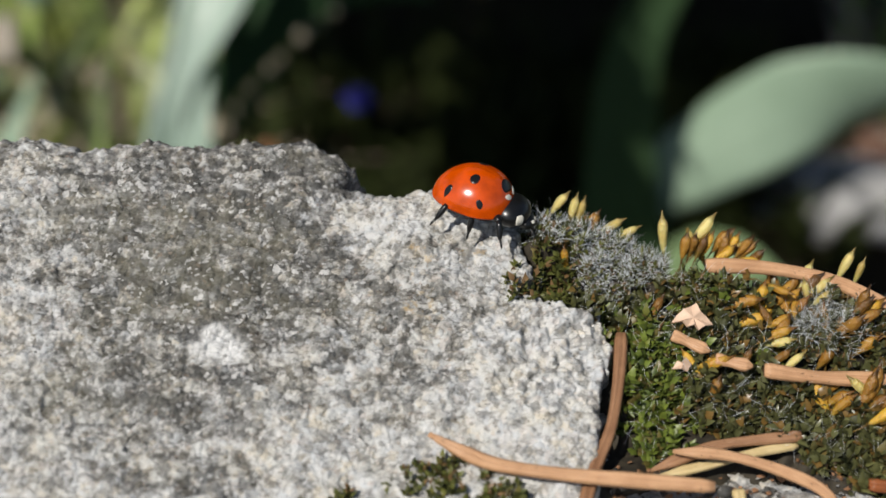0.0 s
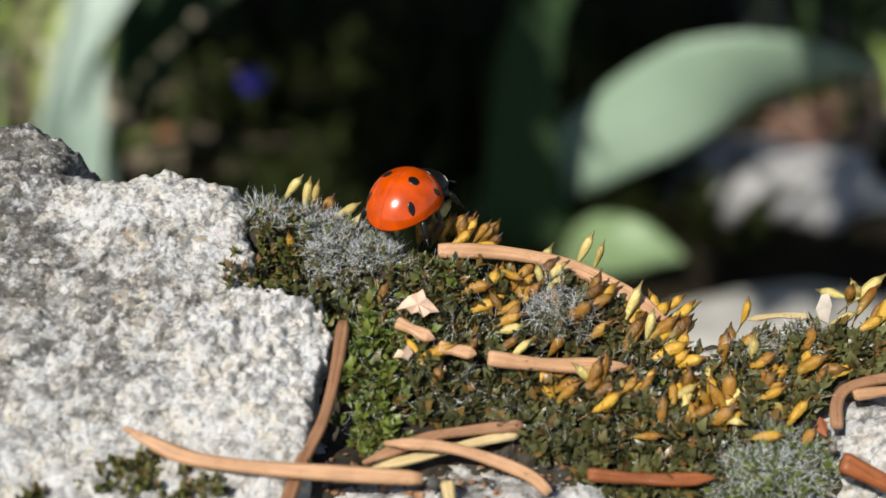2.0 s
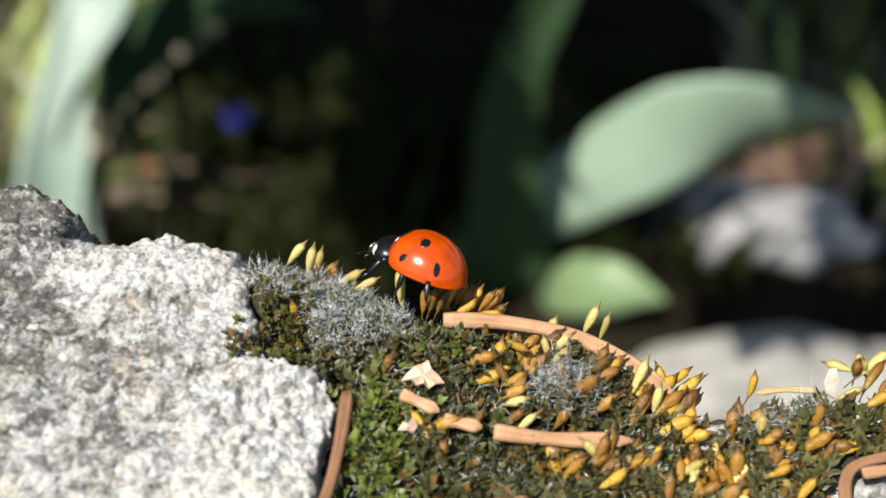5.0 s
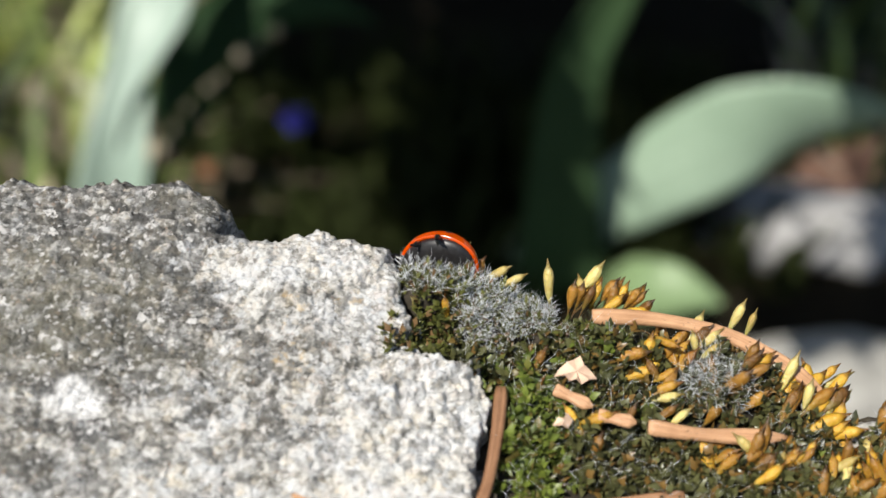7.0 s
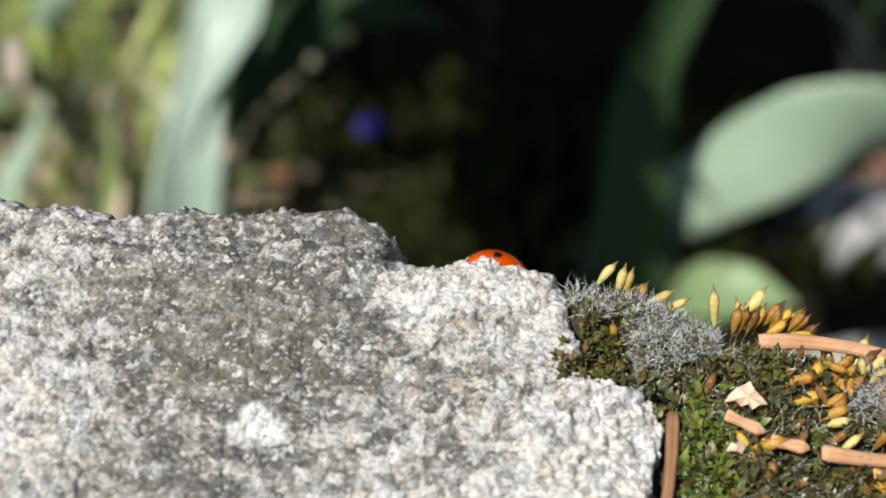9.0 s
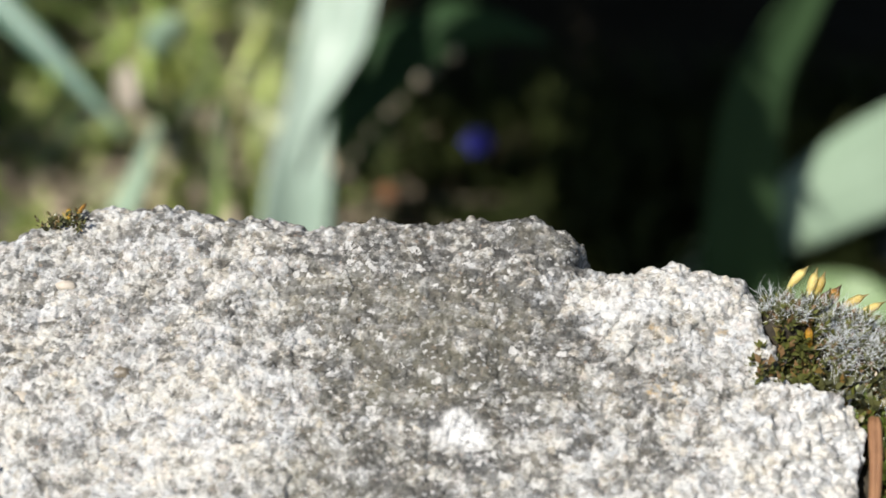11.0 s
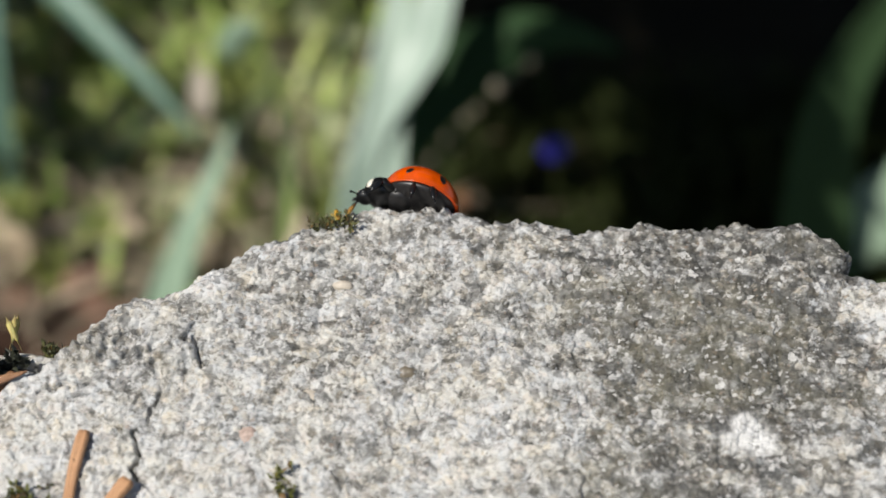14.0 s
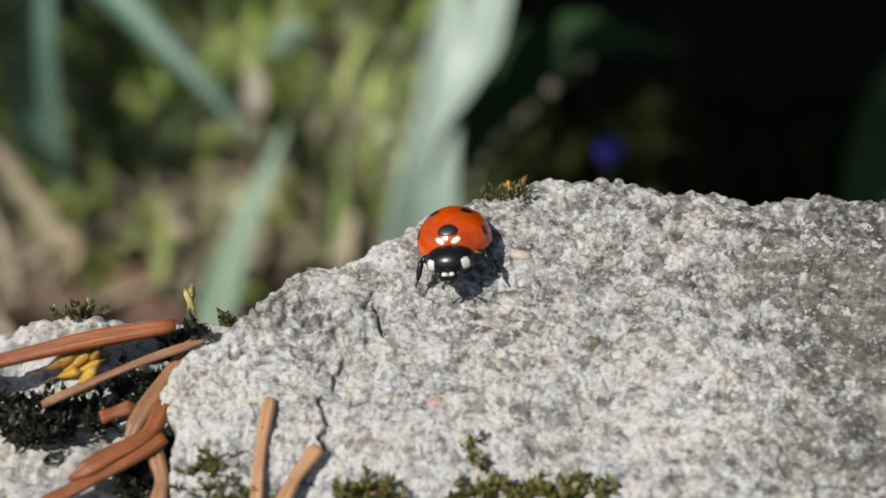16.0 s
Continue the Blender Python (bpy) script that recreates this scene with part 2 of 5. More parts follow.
def soil_material():
    n = Nodes("garden_soil")
    p = n.coords(1.0)
    v = n.math("ADD", n.math("MULTIPLY", n.noise(p, 14.0, 5.0, 0.65), 0.6), n.math("MULTIPLY", n.noise(p, 90.0, 4.0, 0.7), 0.4))
    # soil brown lowered to near black, so that its shade is in the colour
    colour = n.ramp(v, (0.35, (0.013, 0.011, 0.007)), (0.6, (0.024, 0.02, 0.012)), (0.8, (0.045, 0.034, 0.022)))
    # paler dry earth where the soil lies in sun, to the west
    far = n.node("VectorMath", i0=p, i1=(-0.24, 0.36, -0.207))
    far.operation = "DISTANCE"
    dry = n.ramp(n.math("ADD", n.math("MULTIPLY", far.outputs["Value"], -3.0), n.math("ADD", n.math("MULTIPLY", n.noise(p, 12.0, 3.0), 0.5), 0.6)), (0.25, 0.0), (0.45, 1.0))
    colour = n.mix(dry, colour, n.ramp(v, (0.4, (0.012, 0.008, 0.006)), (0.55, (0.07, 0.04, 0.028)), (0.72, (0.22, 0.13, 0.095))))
    n.bump(v, 0.01, 0.8)
    return n.done(colour, 0.95, Specular_IOR_Level=0.05)


def plain(name, colour, rough, grain=0.0, scale=3.0, **more):
    n = Nodes(name)
    p = n.coords()
    shade = n.ramp(n.noise(p, scale, 3.0), (0.3, tuple(c * (1 - grain) for c in colour)), (0.7, tuple(min(1, c * (1 + grain)) for c in colour)))
    return n.done(shade, rough, **more)


SOIL = soil_material()
SHELL = plain("orange_red_shell", (0.5, 0.058, 0.0), 0.42, 0.3, 0.6, Specular_IOR_Level=0.0, Coat_Weight=0.85, Coat_Roughness=0.2, Coat_IOR=1.7)
BLACK = plain("black_cuticle", (0.006, 0.006, 0.006), 0.3, 0.3, 2.0)
BLACK_ROUGH = plain("black_underside", (0.014, 0.013, 0.013), 0.4, 0.4, 4.0)
IVORY = plain("ivory_patch", (0.72, 0.68, 0.58), 0.35, 0.08, 3.0)
BLUE_PETAL = plain("blue_petal", (0.03, 0.028, 0.3), 0.5, 0.2, 0.4)
DRY_PETAL = plain("withered_orange_petal", (0.27, 0.12, 0.055), 0.6, 0.25, 0.4)
BUD_PALE = plain("papery_scale", (0.5, 0.44, 0.36), 0.6, 0.2, 1.0)
BUD = plain("papery_bud", (0.2, 0.175, 0.125), 0.55, 0.25, 0.5)
CHIP = plain("pinkish_bract", (0.58, 0.40, 0.28), 0.6, 0.2, 1.2)
PEBBLE = plain("brown_grain", (0.15, 0.125, 0.09), 0.45, 0.35, 1.5)


# ---- building ----
class Shape:
    """Collects vertices, faces and face coordinates of one mesh."""

    def __init__(self):
        self.verts, self.faces, self.uvs = [], [], []

    def face(self, ids, uv=None):
        self.faces.append(tuple(ids))
        self.uvs.extend(uv or [(0.0, 0.0)] * len(ids))

    def mesh(self, name, material, smooth=True):
        me = bpy.data.meshes.new(name)
        me.from_pydata([tuple(v) for v in self.verts], [], self.faces)
        layer = me.uv_layers.new(name="UVMap")
        layer.data.foreach_set("uv", np.array(self.uvs, dtype=np.float32).ravel())
        me.polygons.foreach_set("use_smooth", [smooth] * len(me.polygons))
        me.materials.append(material)
        me.update()
        return me


def part(name, mesh, parent, label="", m=None):
    ob = new(name, mesh)
    ob.parent = parent
    if m is not None:
        ob.matrix_basis = m
    return tagged(ob, label)


def spline(points, count):
    """Points evenly spread on a smooth line through the given ones."""
    pts = np.array(points, float)
    p = np.vstack([2 * pts[0] - pts[1], pts, 2 * pts[-1] - pts[-2]])
    fine = []
    for i in range(len(pts) - 1):
        a, b, c, d = p[i:i + 4]
        for k in np.linspace(0, 1, 24, endpoint=False):
            fine.append(0.5 * (2 * b + (c - a) * k + (2 * a - 5 * b + 4 * c - d) * k**2 + (3 * b - a - 3 * c + d) * k**3))
    fine = np.array(fine + [pts[-1]])
    run = np.r_[0, np.cumsum(np.linalg.norm(np.diff(fine, axis=0), axis=1))]
    goal = np.linspace(0, run[-1], count)
    return np.stack([np.interp(goal, run, fine[:, k]) for k in range(pts.shape[1])], 1)


def tube(shape, points, radii, up=(0, 0, 1), profile=None, sides=8, caps=True):
    """A tapered tube along points, in the units of the points."""
    points = np.asarray(points, float)
    ways = np.gradient(points, axis=0)
    first = len(shape.verts)
    profile = profile or [(math.cos(2 * math.pi * k / sides), math.sin(2 * math.pi * k / sides)) for k in range(sides)]
    count = len(profile)
    for p, w, r in zip(points, ways, radii):
        w = Vector(w).normalized()
        side = w.cross(Vector(up))
        side = side.normalized() if side.length > 1e-6 else w.orthogonal().normalized()
        top = side.cross(w)
        for a, b in profile:
            shape.verts.append(Vector(p) + side * (a * r) + top * (b * r))
    for i in range(len(points) - 1):
        for k in range(count):
            a, b = first + i * count + k, first + i * count + (k + 1) % count
            y0, y1 = i / (len(points) - 1), (i + 1) / (len(points) - 1)
            x0, x1 = k / count, (k + 1) / count
            shape.face((a, b, b + count, a + count), [(x0, y0), (x1, y0), (x1, y1), (x0, y1)])
    if caps:
        shape.face(tuple(first + k for k in reversed(range(count))))
        shape.face(tuple(first + (len(points) - 1) * count + k for k in range(count)))


def ball(shape, centre, radii, rings=8, sides=12, turn=None, rough=0.0, seed=0):
    """An ellipsoid, dented by rough."""
    first = len(shape.verts)
    turn = turn or Matrix.Identity(3)
    for i in range(rings + 1):
        a = math.pi * i / rings
        for k in range(sides):
            b = 2 * math.pi * k / sides
            d = Vector((math.sin(a) * math.cos(b), math.sin(a) * math.sin(b), math.cos(a)))
            f = 1 + rough * noise.noise(d * 1.7 + Vector((seed, 0, 0)))
            shape.verts.append(Vector(centre) + turn @ Vector((d.x * radii[0] * f, d.y * radii[1] * f, d.z * radii[2] * f)))
    for i in range(rings):
        for k in range(sides):
            a, b = first + i * sides + k, first + i * sides + (k + 1) % sides
            shape.face((a, a + sides, b + sides, b))


# ---- the stone and the ledge below it ----
def value_noise(u, v, cell, seed):
    """Smooth noise from -1 to 1 on a lattice of that cell, in millimetres."""
    rnd = np.random.RandomState(seed)
    lattice = rnd.uniform(-1, 1, (256, 256))
    x, y = u / cell + 40.3, v / cell + 40.7
    i, j = np.floor(x).astype(int), np.floor(y).astype(int)
    a, b = x - i, y - j
    a, b = a * a * (3 - 2 * a), b * b * (3 - 2 * b)
    g = lambda k, l: lattice[(i + k) % 256, (j + l) % 256]
    return (g(0, 0) * (1 - a) + g(1, 0) * a) * (1 - b) + (g(0, 1) * (1 - a) + g(1, 1) * a) * b


def grain_noise(u, v, cell, seed):
    """Crystal grains: for each point the height of its grain's tilted facet, how near its rim it is, and a level of the grain."""
    rnd = np.random.RandomState(seed)
    jx, jy, lev, tx, ty = (rnd.rand(256, 256) for _ in range(5))
    x, y = u / cell + 90.0, v / cell + 90.0
    i, j = np.floor(x).astype(int), np.floor(y).astype(int)
    best, second, level, facet = np.full(u.shape, 9.0), np.full(u.shape, 9.0), np.zeros(u.shape), np.zeros(u.shape)
    for k in (-1, 0, 1):
        for l in (-1, 0, 1):
            a, b = (i + k) % 256, (j + l) % 256
            dx, dy = x - (i + k + jx[a, b]), y - (j + l + jy[a, b])
            d = np.hypot(dx, dy)
            near = d < best
            second = np.where(near, best, np.minimum(second, d))
            best, level = np.where(near, d, best), np.where(near, lev[a, b], level)
            facet = np.where(near, dx * (tx[a, b] - 0.5) + dy * (ty[a, b] - 0.5), facet)
    return facet, np.clip((second - best) * 2.2, 0, 1), level


def inside(u, v, outline):
    """Signed distance to a closed outline in millimetres, positive inside."""
    pts = np.array(outline, float)
    dist, odd = np.full(u.shape, 1e9), np.zeros(u.shape, bool)
    for (ax, ay), (bx, by) in zip(pts, np.roll(pts, -1, 0)):
        ex, ey = bx - ax, by - ay
        k = np.clip(((u - ax) * ex + (v - ay) * ey) / (ex * ex + ey * ey), 0, 1)
        dist = np.minimum(dist, np.hypot(u - ax - k * ex, v - ay - k * ey))
        cross = ((ay > v) != (by > v)) & (u < ex * (v - ay) / (ey if ey else 1e-9) + ax)
        odd ^= cross
    return np.where(odd, dist, -dist)


def rounded(d, r, steep=6.0):
    """Height beside an edge: flat inside, a round shoulder of radius r, then a steep fall."""
    x = 0.61 * r - d
    arc = r - np.sqrt(np.clip(r * r - np.clip(x, 0, 0.985 * r) ** 2, 0, None))
    return -np.where(x <= 0, 0, np.where(x < 0.985 * r, arc, 0.83 * r + (x - 0.985 * r) * steep))


STONE_EDGE = [(-66.5, -0.9), (-62.1, 2.4), (-59.4, 2.9), (-56.2, 5.4), (-54.4, 6.8), (-49.4, 9.1), (-46.4, 10.3), (-43.1, 10.7), (-39.0, 10.8), (-35.0, 10.0),
              (-31.6, 9.7), (-28.6, 8.9), (-25.3, 9.0), (-22.9, 9.3), (-18.5, 8.9), (-15.8, 9.5), (-10.4, 9.5), (-8.8, 8.8), (-7.4, 7.6), (-7.9, 5.8), (-7.2, 5.1),
              (-2.8, 4.7), (-1.5, 5.4), (0.3, 5.5), (1.1, 4.9), (4.9, 3.9), (6.1, 0.6), (7.0, -2.2), (5.2, -3.6), (8.6, -4.8), (11.1, -5.3),
              (12.0, -8.0), (11.8, -10.4), (10.8, -12.6), (10.5, -16.8), (9.0, -34.0), (-69.0, -34.0), (-70.9, -15.5), (-70.7, -11.4), (-71.9, -8.8), (-72.0, -7.1), (-70.7, -4.4), (-68.3, -2.9)]
LEDGE_EDGE = [(-120, -4.0), (-100, -3.0), (-85.3, -2.2), (-77.0, -1.2), (-66.9, -1.4), (-50, 3.0), (0, 3.0), (6.0, 2.4), (10.7, 1.6), (15.3, 0.2),
              (20.3, -2.2), (26.3, -2.7), (32.2, -4.0), (35.9, -6.4), (38.5, -8.5), (42.6, -9.0), (49.3, -8.4), (54.9, -7.0), (70, -7.0), (95, -10.0), (95, -60), (-120, -60)]


def bumps(u, v, places):
    total = np.zeros(np.shape(u))
    for a, b, ru, rv, h in places:
        total = total + h * np.exp(-((u - a) / ru) ** 2 - ((v - b) / rv) ** 2)
    return total


def stone_base(u, v, wobble=0.0):
    d = inside(u, v, STONE_EDGE) + wobble
    r = np.where(v > 2.0, 2.2, 0.8)
    return np.maximum(rounded(d, r), -60.0)


def ledge_base(u, v, wobble=0.0):
    d = inside(u, v, LEDGE_EDGE) + wobble
    level = -4.6 + bumps(u, v, [(53, -17, 4.5, 4.0, 4.4), (22, -21.0, 10, 2.6, 5.0), (41.3, -9.6, 1.8, 1.3, 4.3), (-82, -15, 6.5, 4.0, 3.8), (-79, -1.5, 6, 2.2, 3.2), (-90, -5, 8, 8, 2.0), (-70, -1.8, 4, 1.2, 2.6), (75, -20, 14, 14, 3.0)])
    return np.maximum(level + rounded(d, 1.5), -235.0)


def relief(u_span, v_span, step, base, seed, depth=1.0):
    """A stone as a close net over u and v with grains, pits and broken edges."""
    us, vs = np.arange(*u_span, step), np.arange(*v_span, step)
    u, v = np.meshgrid(us, vs, indexing="ij")
    wob = 0.35 * value_noise(u, v, 1.9, seed) + 0.3 * value_noise(u, v, 0.8, seed + 1) + 0.2 * value_noise(u, v, 0.35, seed + 2)
    h = base(u, v, wob)
    wu, wv = u + 0.3 * value_noise(u, v, 1.3, 31) + 0.06 * value_noise(u, v, 0.4, 33), v + 0.3 * value_noise(u, v, 1.3, 32) + 0.06 * value_noise(u, v, 0.4, 34)
    f1, e1, l1 = grain_noise(wu * 0.85, wv * 1.45, 1.0, seed + 5)
    f2, e2, l2 = grain_noise(wu * 0.85, wv * 1.35, 0.5, seed + 6)
    pu, pv = u + 1.1 * value_noise(u, v, 3.1, 35) + 0.25 * value_noise(u, v, 0.9, 37), v + 1.1 * value_noise(u, v, 3.1, 36) + 0.25 * value_noise(u, v, 0.9, 38)
    f3, _, l3 = grain_noise(pu * 0.8, pv * 1.9, 3.3, seed + 9)
    rough = (l3 - 0.5) * 0.34 + 0.2 * f3 + 0.4 * value_noise(u, v, 5.5, seed + 7) + 0.25 * value_noise(u, v, 2.1, seed + 8)
    rough += 0.1 * f1 + (l1 - 0.5) * 0.13 + 0.1 * (1 - (1 - e1) ** 2) + 0.08 * f2 + 0.11 * (1 - (1 - e2) ** 2) + (l2 - 0.5) * 0.13
    rough -= 0.55 * np.clip(value_noise(u, v, 0.75, seed + 11) - 0.5, 0, 1)
    h = h + rough * depth
    return us, vs, u, v, h, l1, l2


def net(name, us, vs, u, v, h, attributes, material, smooth=False):
    me = bpy.data.meshes.new(name)
    nu, nv = len(us), len(vs)
    co = np.stack([u, v, h], -1).reshape(-1, 3) * MM
    i = np.arange(nu * nv).reshape(nu, nv)
    quads = np.stack([i[:-1, :-1], i[1:, :-1], i[1:, 1:], i[:-1, 1:]], -1).reshape(-1, 4)
    low = h.min() + 0.01
    keep = (h.reshape(-1)[quads] > low).any(1)
    quads = quads[keep]
    me.vertices.add(len(co))
    me.vertices.foreach_set("co", co.astype(np.float32).ravel())
    me.loops.add(quads.size)
    me.loops.foreach_set("vertex_index", quads.astype(np.int32).ravel())
    me.polygons.add(len(quads))
    me.polygons.foreach_set("loop_start", np.arange(0, quads.size, 4, dtype=np.int32))
    me.polygons.foreach_set("use_smooth", np.full(len(quads), smooth))
    for key, value in attributes.items():
        me.attributes.new(key, "FLOAT", "POINT").data.foreach_set("value", value.astype(np.float32).ravel())
    me.update(calc_edges=True)
    me.validate()
    me.materials.append(material)
    ob = new(name, me)
    ob.matrix_world = SLOPE
    return ob


def blend(u, v, anchors, width):
    """A soft field that takes the level of the nearest anchors (u, v, level)."""
    top, under = np.zeros(u.shape), np.full(u.shape, 1e-9)
    for a, b, level in anchors:
        w = np.exp(-((u - a) ** 2 + (v - b) ** 2) / width**2)
        top, under = top + w * level, under + w
    return top / under


TONES_EAST = [(-22.9, 0.4, 0.14), (-19.2, -5.8, 0.10), (-12.2, -2.0, 0.18), (-29.8, 5.3, 0.45), (-10.3, 7.5, 0.14), (-25.6, -3.0, 0.18), (-16.3, -5.8, 0.14),
              (-20.1, -10.3, 0.26), (-0.4, -5.8, 0.34), (2.4, -9.5, 0.94), (-6.3, -15.5, 0.8), (-30.0, -7.5, 0.72), (-26.3, -16.1, 0.6), (-29.0, -17.6, 0.6), (-3.6, 1.9, 0.86),
              (8.0, -7.7, 1.02), (1.5, -1.6, 0.82), (-10.0, -11.2, 0.66), (-15.5, 4.4, 0.26), (-19.7, -17.2, 0.58), (-3.8, -9.4, 0.6), (-7.0, -8.0, 0.26)]
TONES_WEST = [(-31.1, 1.8, 0.70), (-30.6, 2.7, 0.38), (-22.7, 5.7, 0.18), (-33.6, -7.5, 0.78), (-39.6, -7.6, 0.82), (-47.6, -5.5, 0.70), (-55.7, -7.8, 0.86),
              (-63.8, -7.1, 1.06), (-68.0, -5.4, 1.02), (-58.6, 1.3, 0.98), (-53.8, -1.5, 0.66), (-60.8, -2.8, 0.5), (-65.2, -1.4, 0.5), (-63.0, -2.0, 0.46), (-67.8, 0.0, 0.6), (-43.2, 6.5, 0.66), (-39.1, 2.5, 0.66),
              (-47.6, 1.5, 0.42), (-32.2, -13.8, 0.70), (-22.2, -11.5, 0.30), (-38.7, 5.0, 0.42), (-57.0, -12.0, 0.90), (-66.0, -13.0, 1.02)]
CRACKS = [[(-57.8, -0.8), (-57.2, -1.5), (-56.6, -2.8)], [(-59.6, -4.9), (-59.8, -5.5), (-60.1, -6.5), (-60.4, -7.5)], [(-61.2, -8.1), (-60.8, -8.8), (-60.6, -10.1), (-60.8, -11.6)], [(-68.7, -5.4), (-67.7, -5.0), (-66.5, -4.8)]]


def near_line(u, v, line):
    best = np.full(u.shape, 1e9)
    for (ax, ay), (bx, by) in zip(line, line[1:]):
        ex, ey = bx - ax, by - ay
        k = np.clip(((u - ax) * ex + (v - ay) * ey) / (ex * ex + ey * ey), 0, 1)
        best = np.minimum(best, np.hypot(u - ax - k * ex, v - ay - k * ey))
    return best


def build_stone():
    us, vs, u, v, h, grain, fleck = relief((-76.0, 15.5), (-23.5, 19.0), 0.1, stone_base, 3)
    wu, wv = u + 0.35 * value_noise(u, v, 0.8, 77) + 0.12 * value_noise(u, v, 0.3, 75), v + 0.35 * value_noise(u, v, 0.8, 78) + 0.12 * value_noise(u, v, 0.3, 76)
    for line in CRACKS:
        d = near_line(wu, wv, line)
        h -= 1.0 * np.exp(-(d / 0.085) ** 2)
    # the scaly white crust near the moss lies a little proud
    crust = bumps(u, v, [(5, -10, 6, 5, 1.0), (8, -7, 4, 3, 1.0), (1, 1, 5, 4, 0.6)])
    h += 0.3 * crust * (value_noise(u, v, 1.1, 51) + value_noise(u, v, 0.5, 52))
    # loose grey flakes along the western rim
    flakes = np.clip(bumps(u, v, [(-61.5, -2.2, 3.2, 1.4, 1.0), (-65.5, -1.0, 2.6, 1.4, 1.0), (-57.5, -1.6, 1.4, 1.8, 0.7)]), 0, 1)
    h += flakes * (0.55 * value_noise(wu, wv, 1.2, 91) + 0.5 * value_noise(wu, wv, 0.55, 92))
    tone = blend(u, v, TONES_EAST + TONES_WEST, 4.2)
    spot = np.hypot(wu + 16.8, (wv + 8.2) * 1.1) + 0.5 * value_noise(u, v, 0.9, 79)
    pale = 1 / (1 + np.exp((spot - 1.75) / 0.16))
    ochre = np.clip(bumps(u, v, [(-2, -1, 3.5, 3, 1.0), (-2, -5, 2.5, 1.5, 1.0), (3, 0, 2, 2, 0.9), (-1, 4.5, 1.5, 1, 0.9), (-44, 10, 2.5, 1, 0.5)]), 0, 1)
    olive = np.clip(bumps(u, v, [(-22, -4, 9, 5, 1.0), (-27, -12, 8, 4, 0.9), (-14, 1, 8, 5, 0.8), (-31, 3, 4, 2, 0.6), (-25, 4, 7, 4, 0.8), (-8, -6, 6, 3, 0.7), (-10, 8, 5, 2, 0.8), (-47, 2, 6, 3, 0.5)]), 0, 1)
    rings = 0.7 * np.clip(bumps(u, v, [(-34, -8, 7, 4, 1.0), (-27, -10, 4, 4, 0.6), (-44, -9, 5, 3, 0.5)]), 0, 1)
    ob = net("granite_stone", us, vs, u, v, h, {"pale": pale, "rings": rings, "tone": tone, "grain": grain, "fleck": fleck, "ochre": ochre, "olive": olive}, GRANITE, True)
    tagged(ob, "rough grey granite stone with white lichen crust and dark weathered patches", "stone", kind="structure")


def build_ledge():
    us, vs, u, v, h, grain, fleck = relief((-112.0, 88.0), (-52.0, 30.0), 0.25, ledge_base, 23, 1.9)
    tone = np.full(u.shape, 0.78) + 0.4 * value_noise(u, v, 6.0, 8)
    zero = np.zeros(u.shape)
    ob = net("rock_ledge", us, vs, u, v, h, {"tone": tone, "grain": grain, "fleck": fleck, "ochre": zero, "olive": zero + 0.5}, LEDGE, True)
    tagged(ob, "pale rough rock ledge under the granite stone, mostly overgrown", "rock", kind="structure")


def build_ground():
    """Garden soil, finely uneven near the stone and reaching the horizon."""
    near = np.arange(-0.6, 0.9, 0.012)
    far = np.array([1.2, 2, 4, 8, 20, 60, 200.0])
    axis = np.r_[-far[::-1] - 0.3, near, far + 0.3]
    x, y = np.meshgrid(axis, axis, indexing="ij")
    z = -0.207 + 0.006 * value_noise(x * 1000, y * 1000, 60, 5) + 0.003 * value_noise(x * 1000, y * 1000, 22, 6)
    shape = Shape()
    shape.verts = np.stack([x, y, z], -1).reshape(-1, 3).tolist()
    n = len(axis)
    for i in range(n - 1):
        for j in range(n - 1):
            shape.face((i * n + j, (i + 1) * n + j, (i + 1) * n + j + 1, i * n + j + 1))
    tagged(new("ground", shape.mesh("ground", SOIL)), "garden soil behind the stone, coloured near black for the shade", "ground", kind="structure")


build_ground()
build_ledge()
build_stone()


# ---- the beetle ----
BUG = 1.0 * MM
# wing cases: how far they reach forward, back and sideways, their height, rim and the droop of the tip, in millimetres
FORE, AFT, WIDE, HIGH, RIM, DROOP = 2.91, 3.55, 2.84, 2.58, 0.72, 0.37


def dome(x, y, lift=0.0):
    """A point of the wing cases over (x, y), in millimetres, raised by lift along the surface's normal."""
    a = AFT if x < 0 else FORE
    base = RIM - (DROOP * (x / AFT) ** 2 if x < 0 else 0.0)
    k = max(0.0, 1 - (x / a) ** 2 - (y / WIDE) ** 2)
    z = base + HIGH * k**0.5
    way = Vector((x / a**2, y / WIDE**2, (z - base) / HIGH**2)).normalized()
    return Vector((x, y, z)) + way * lift


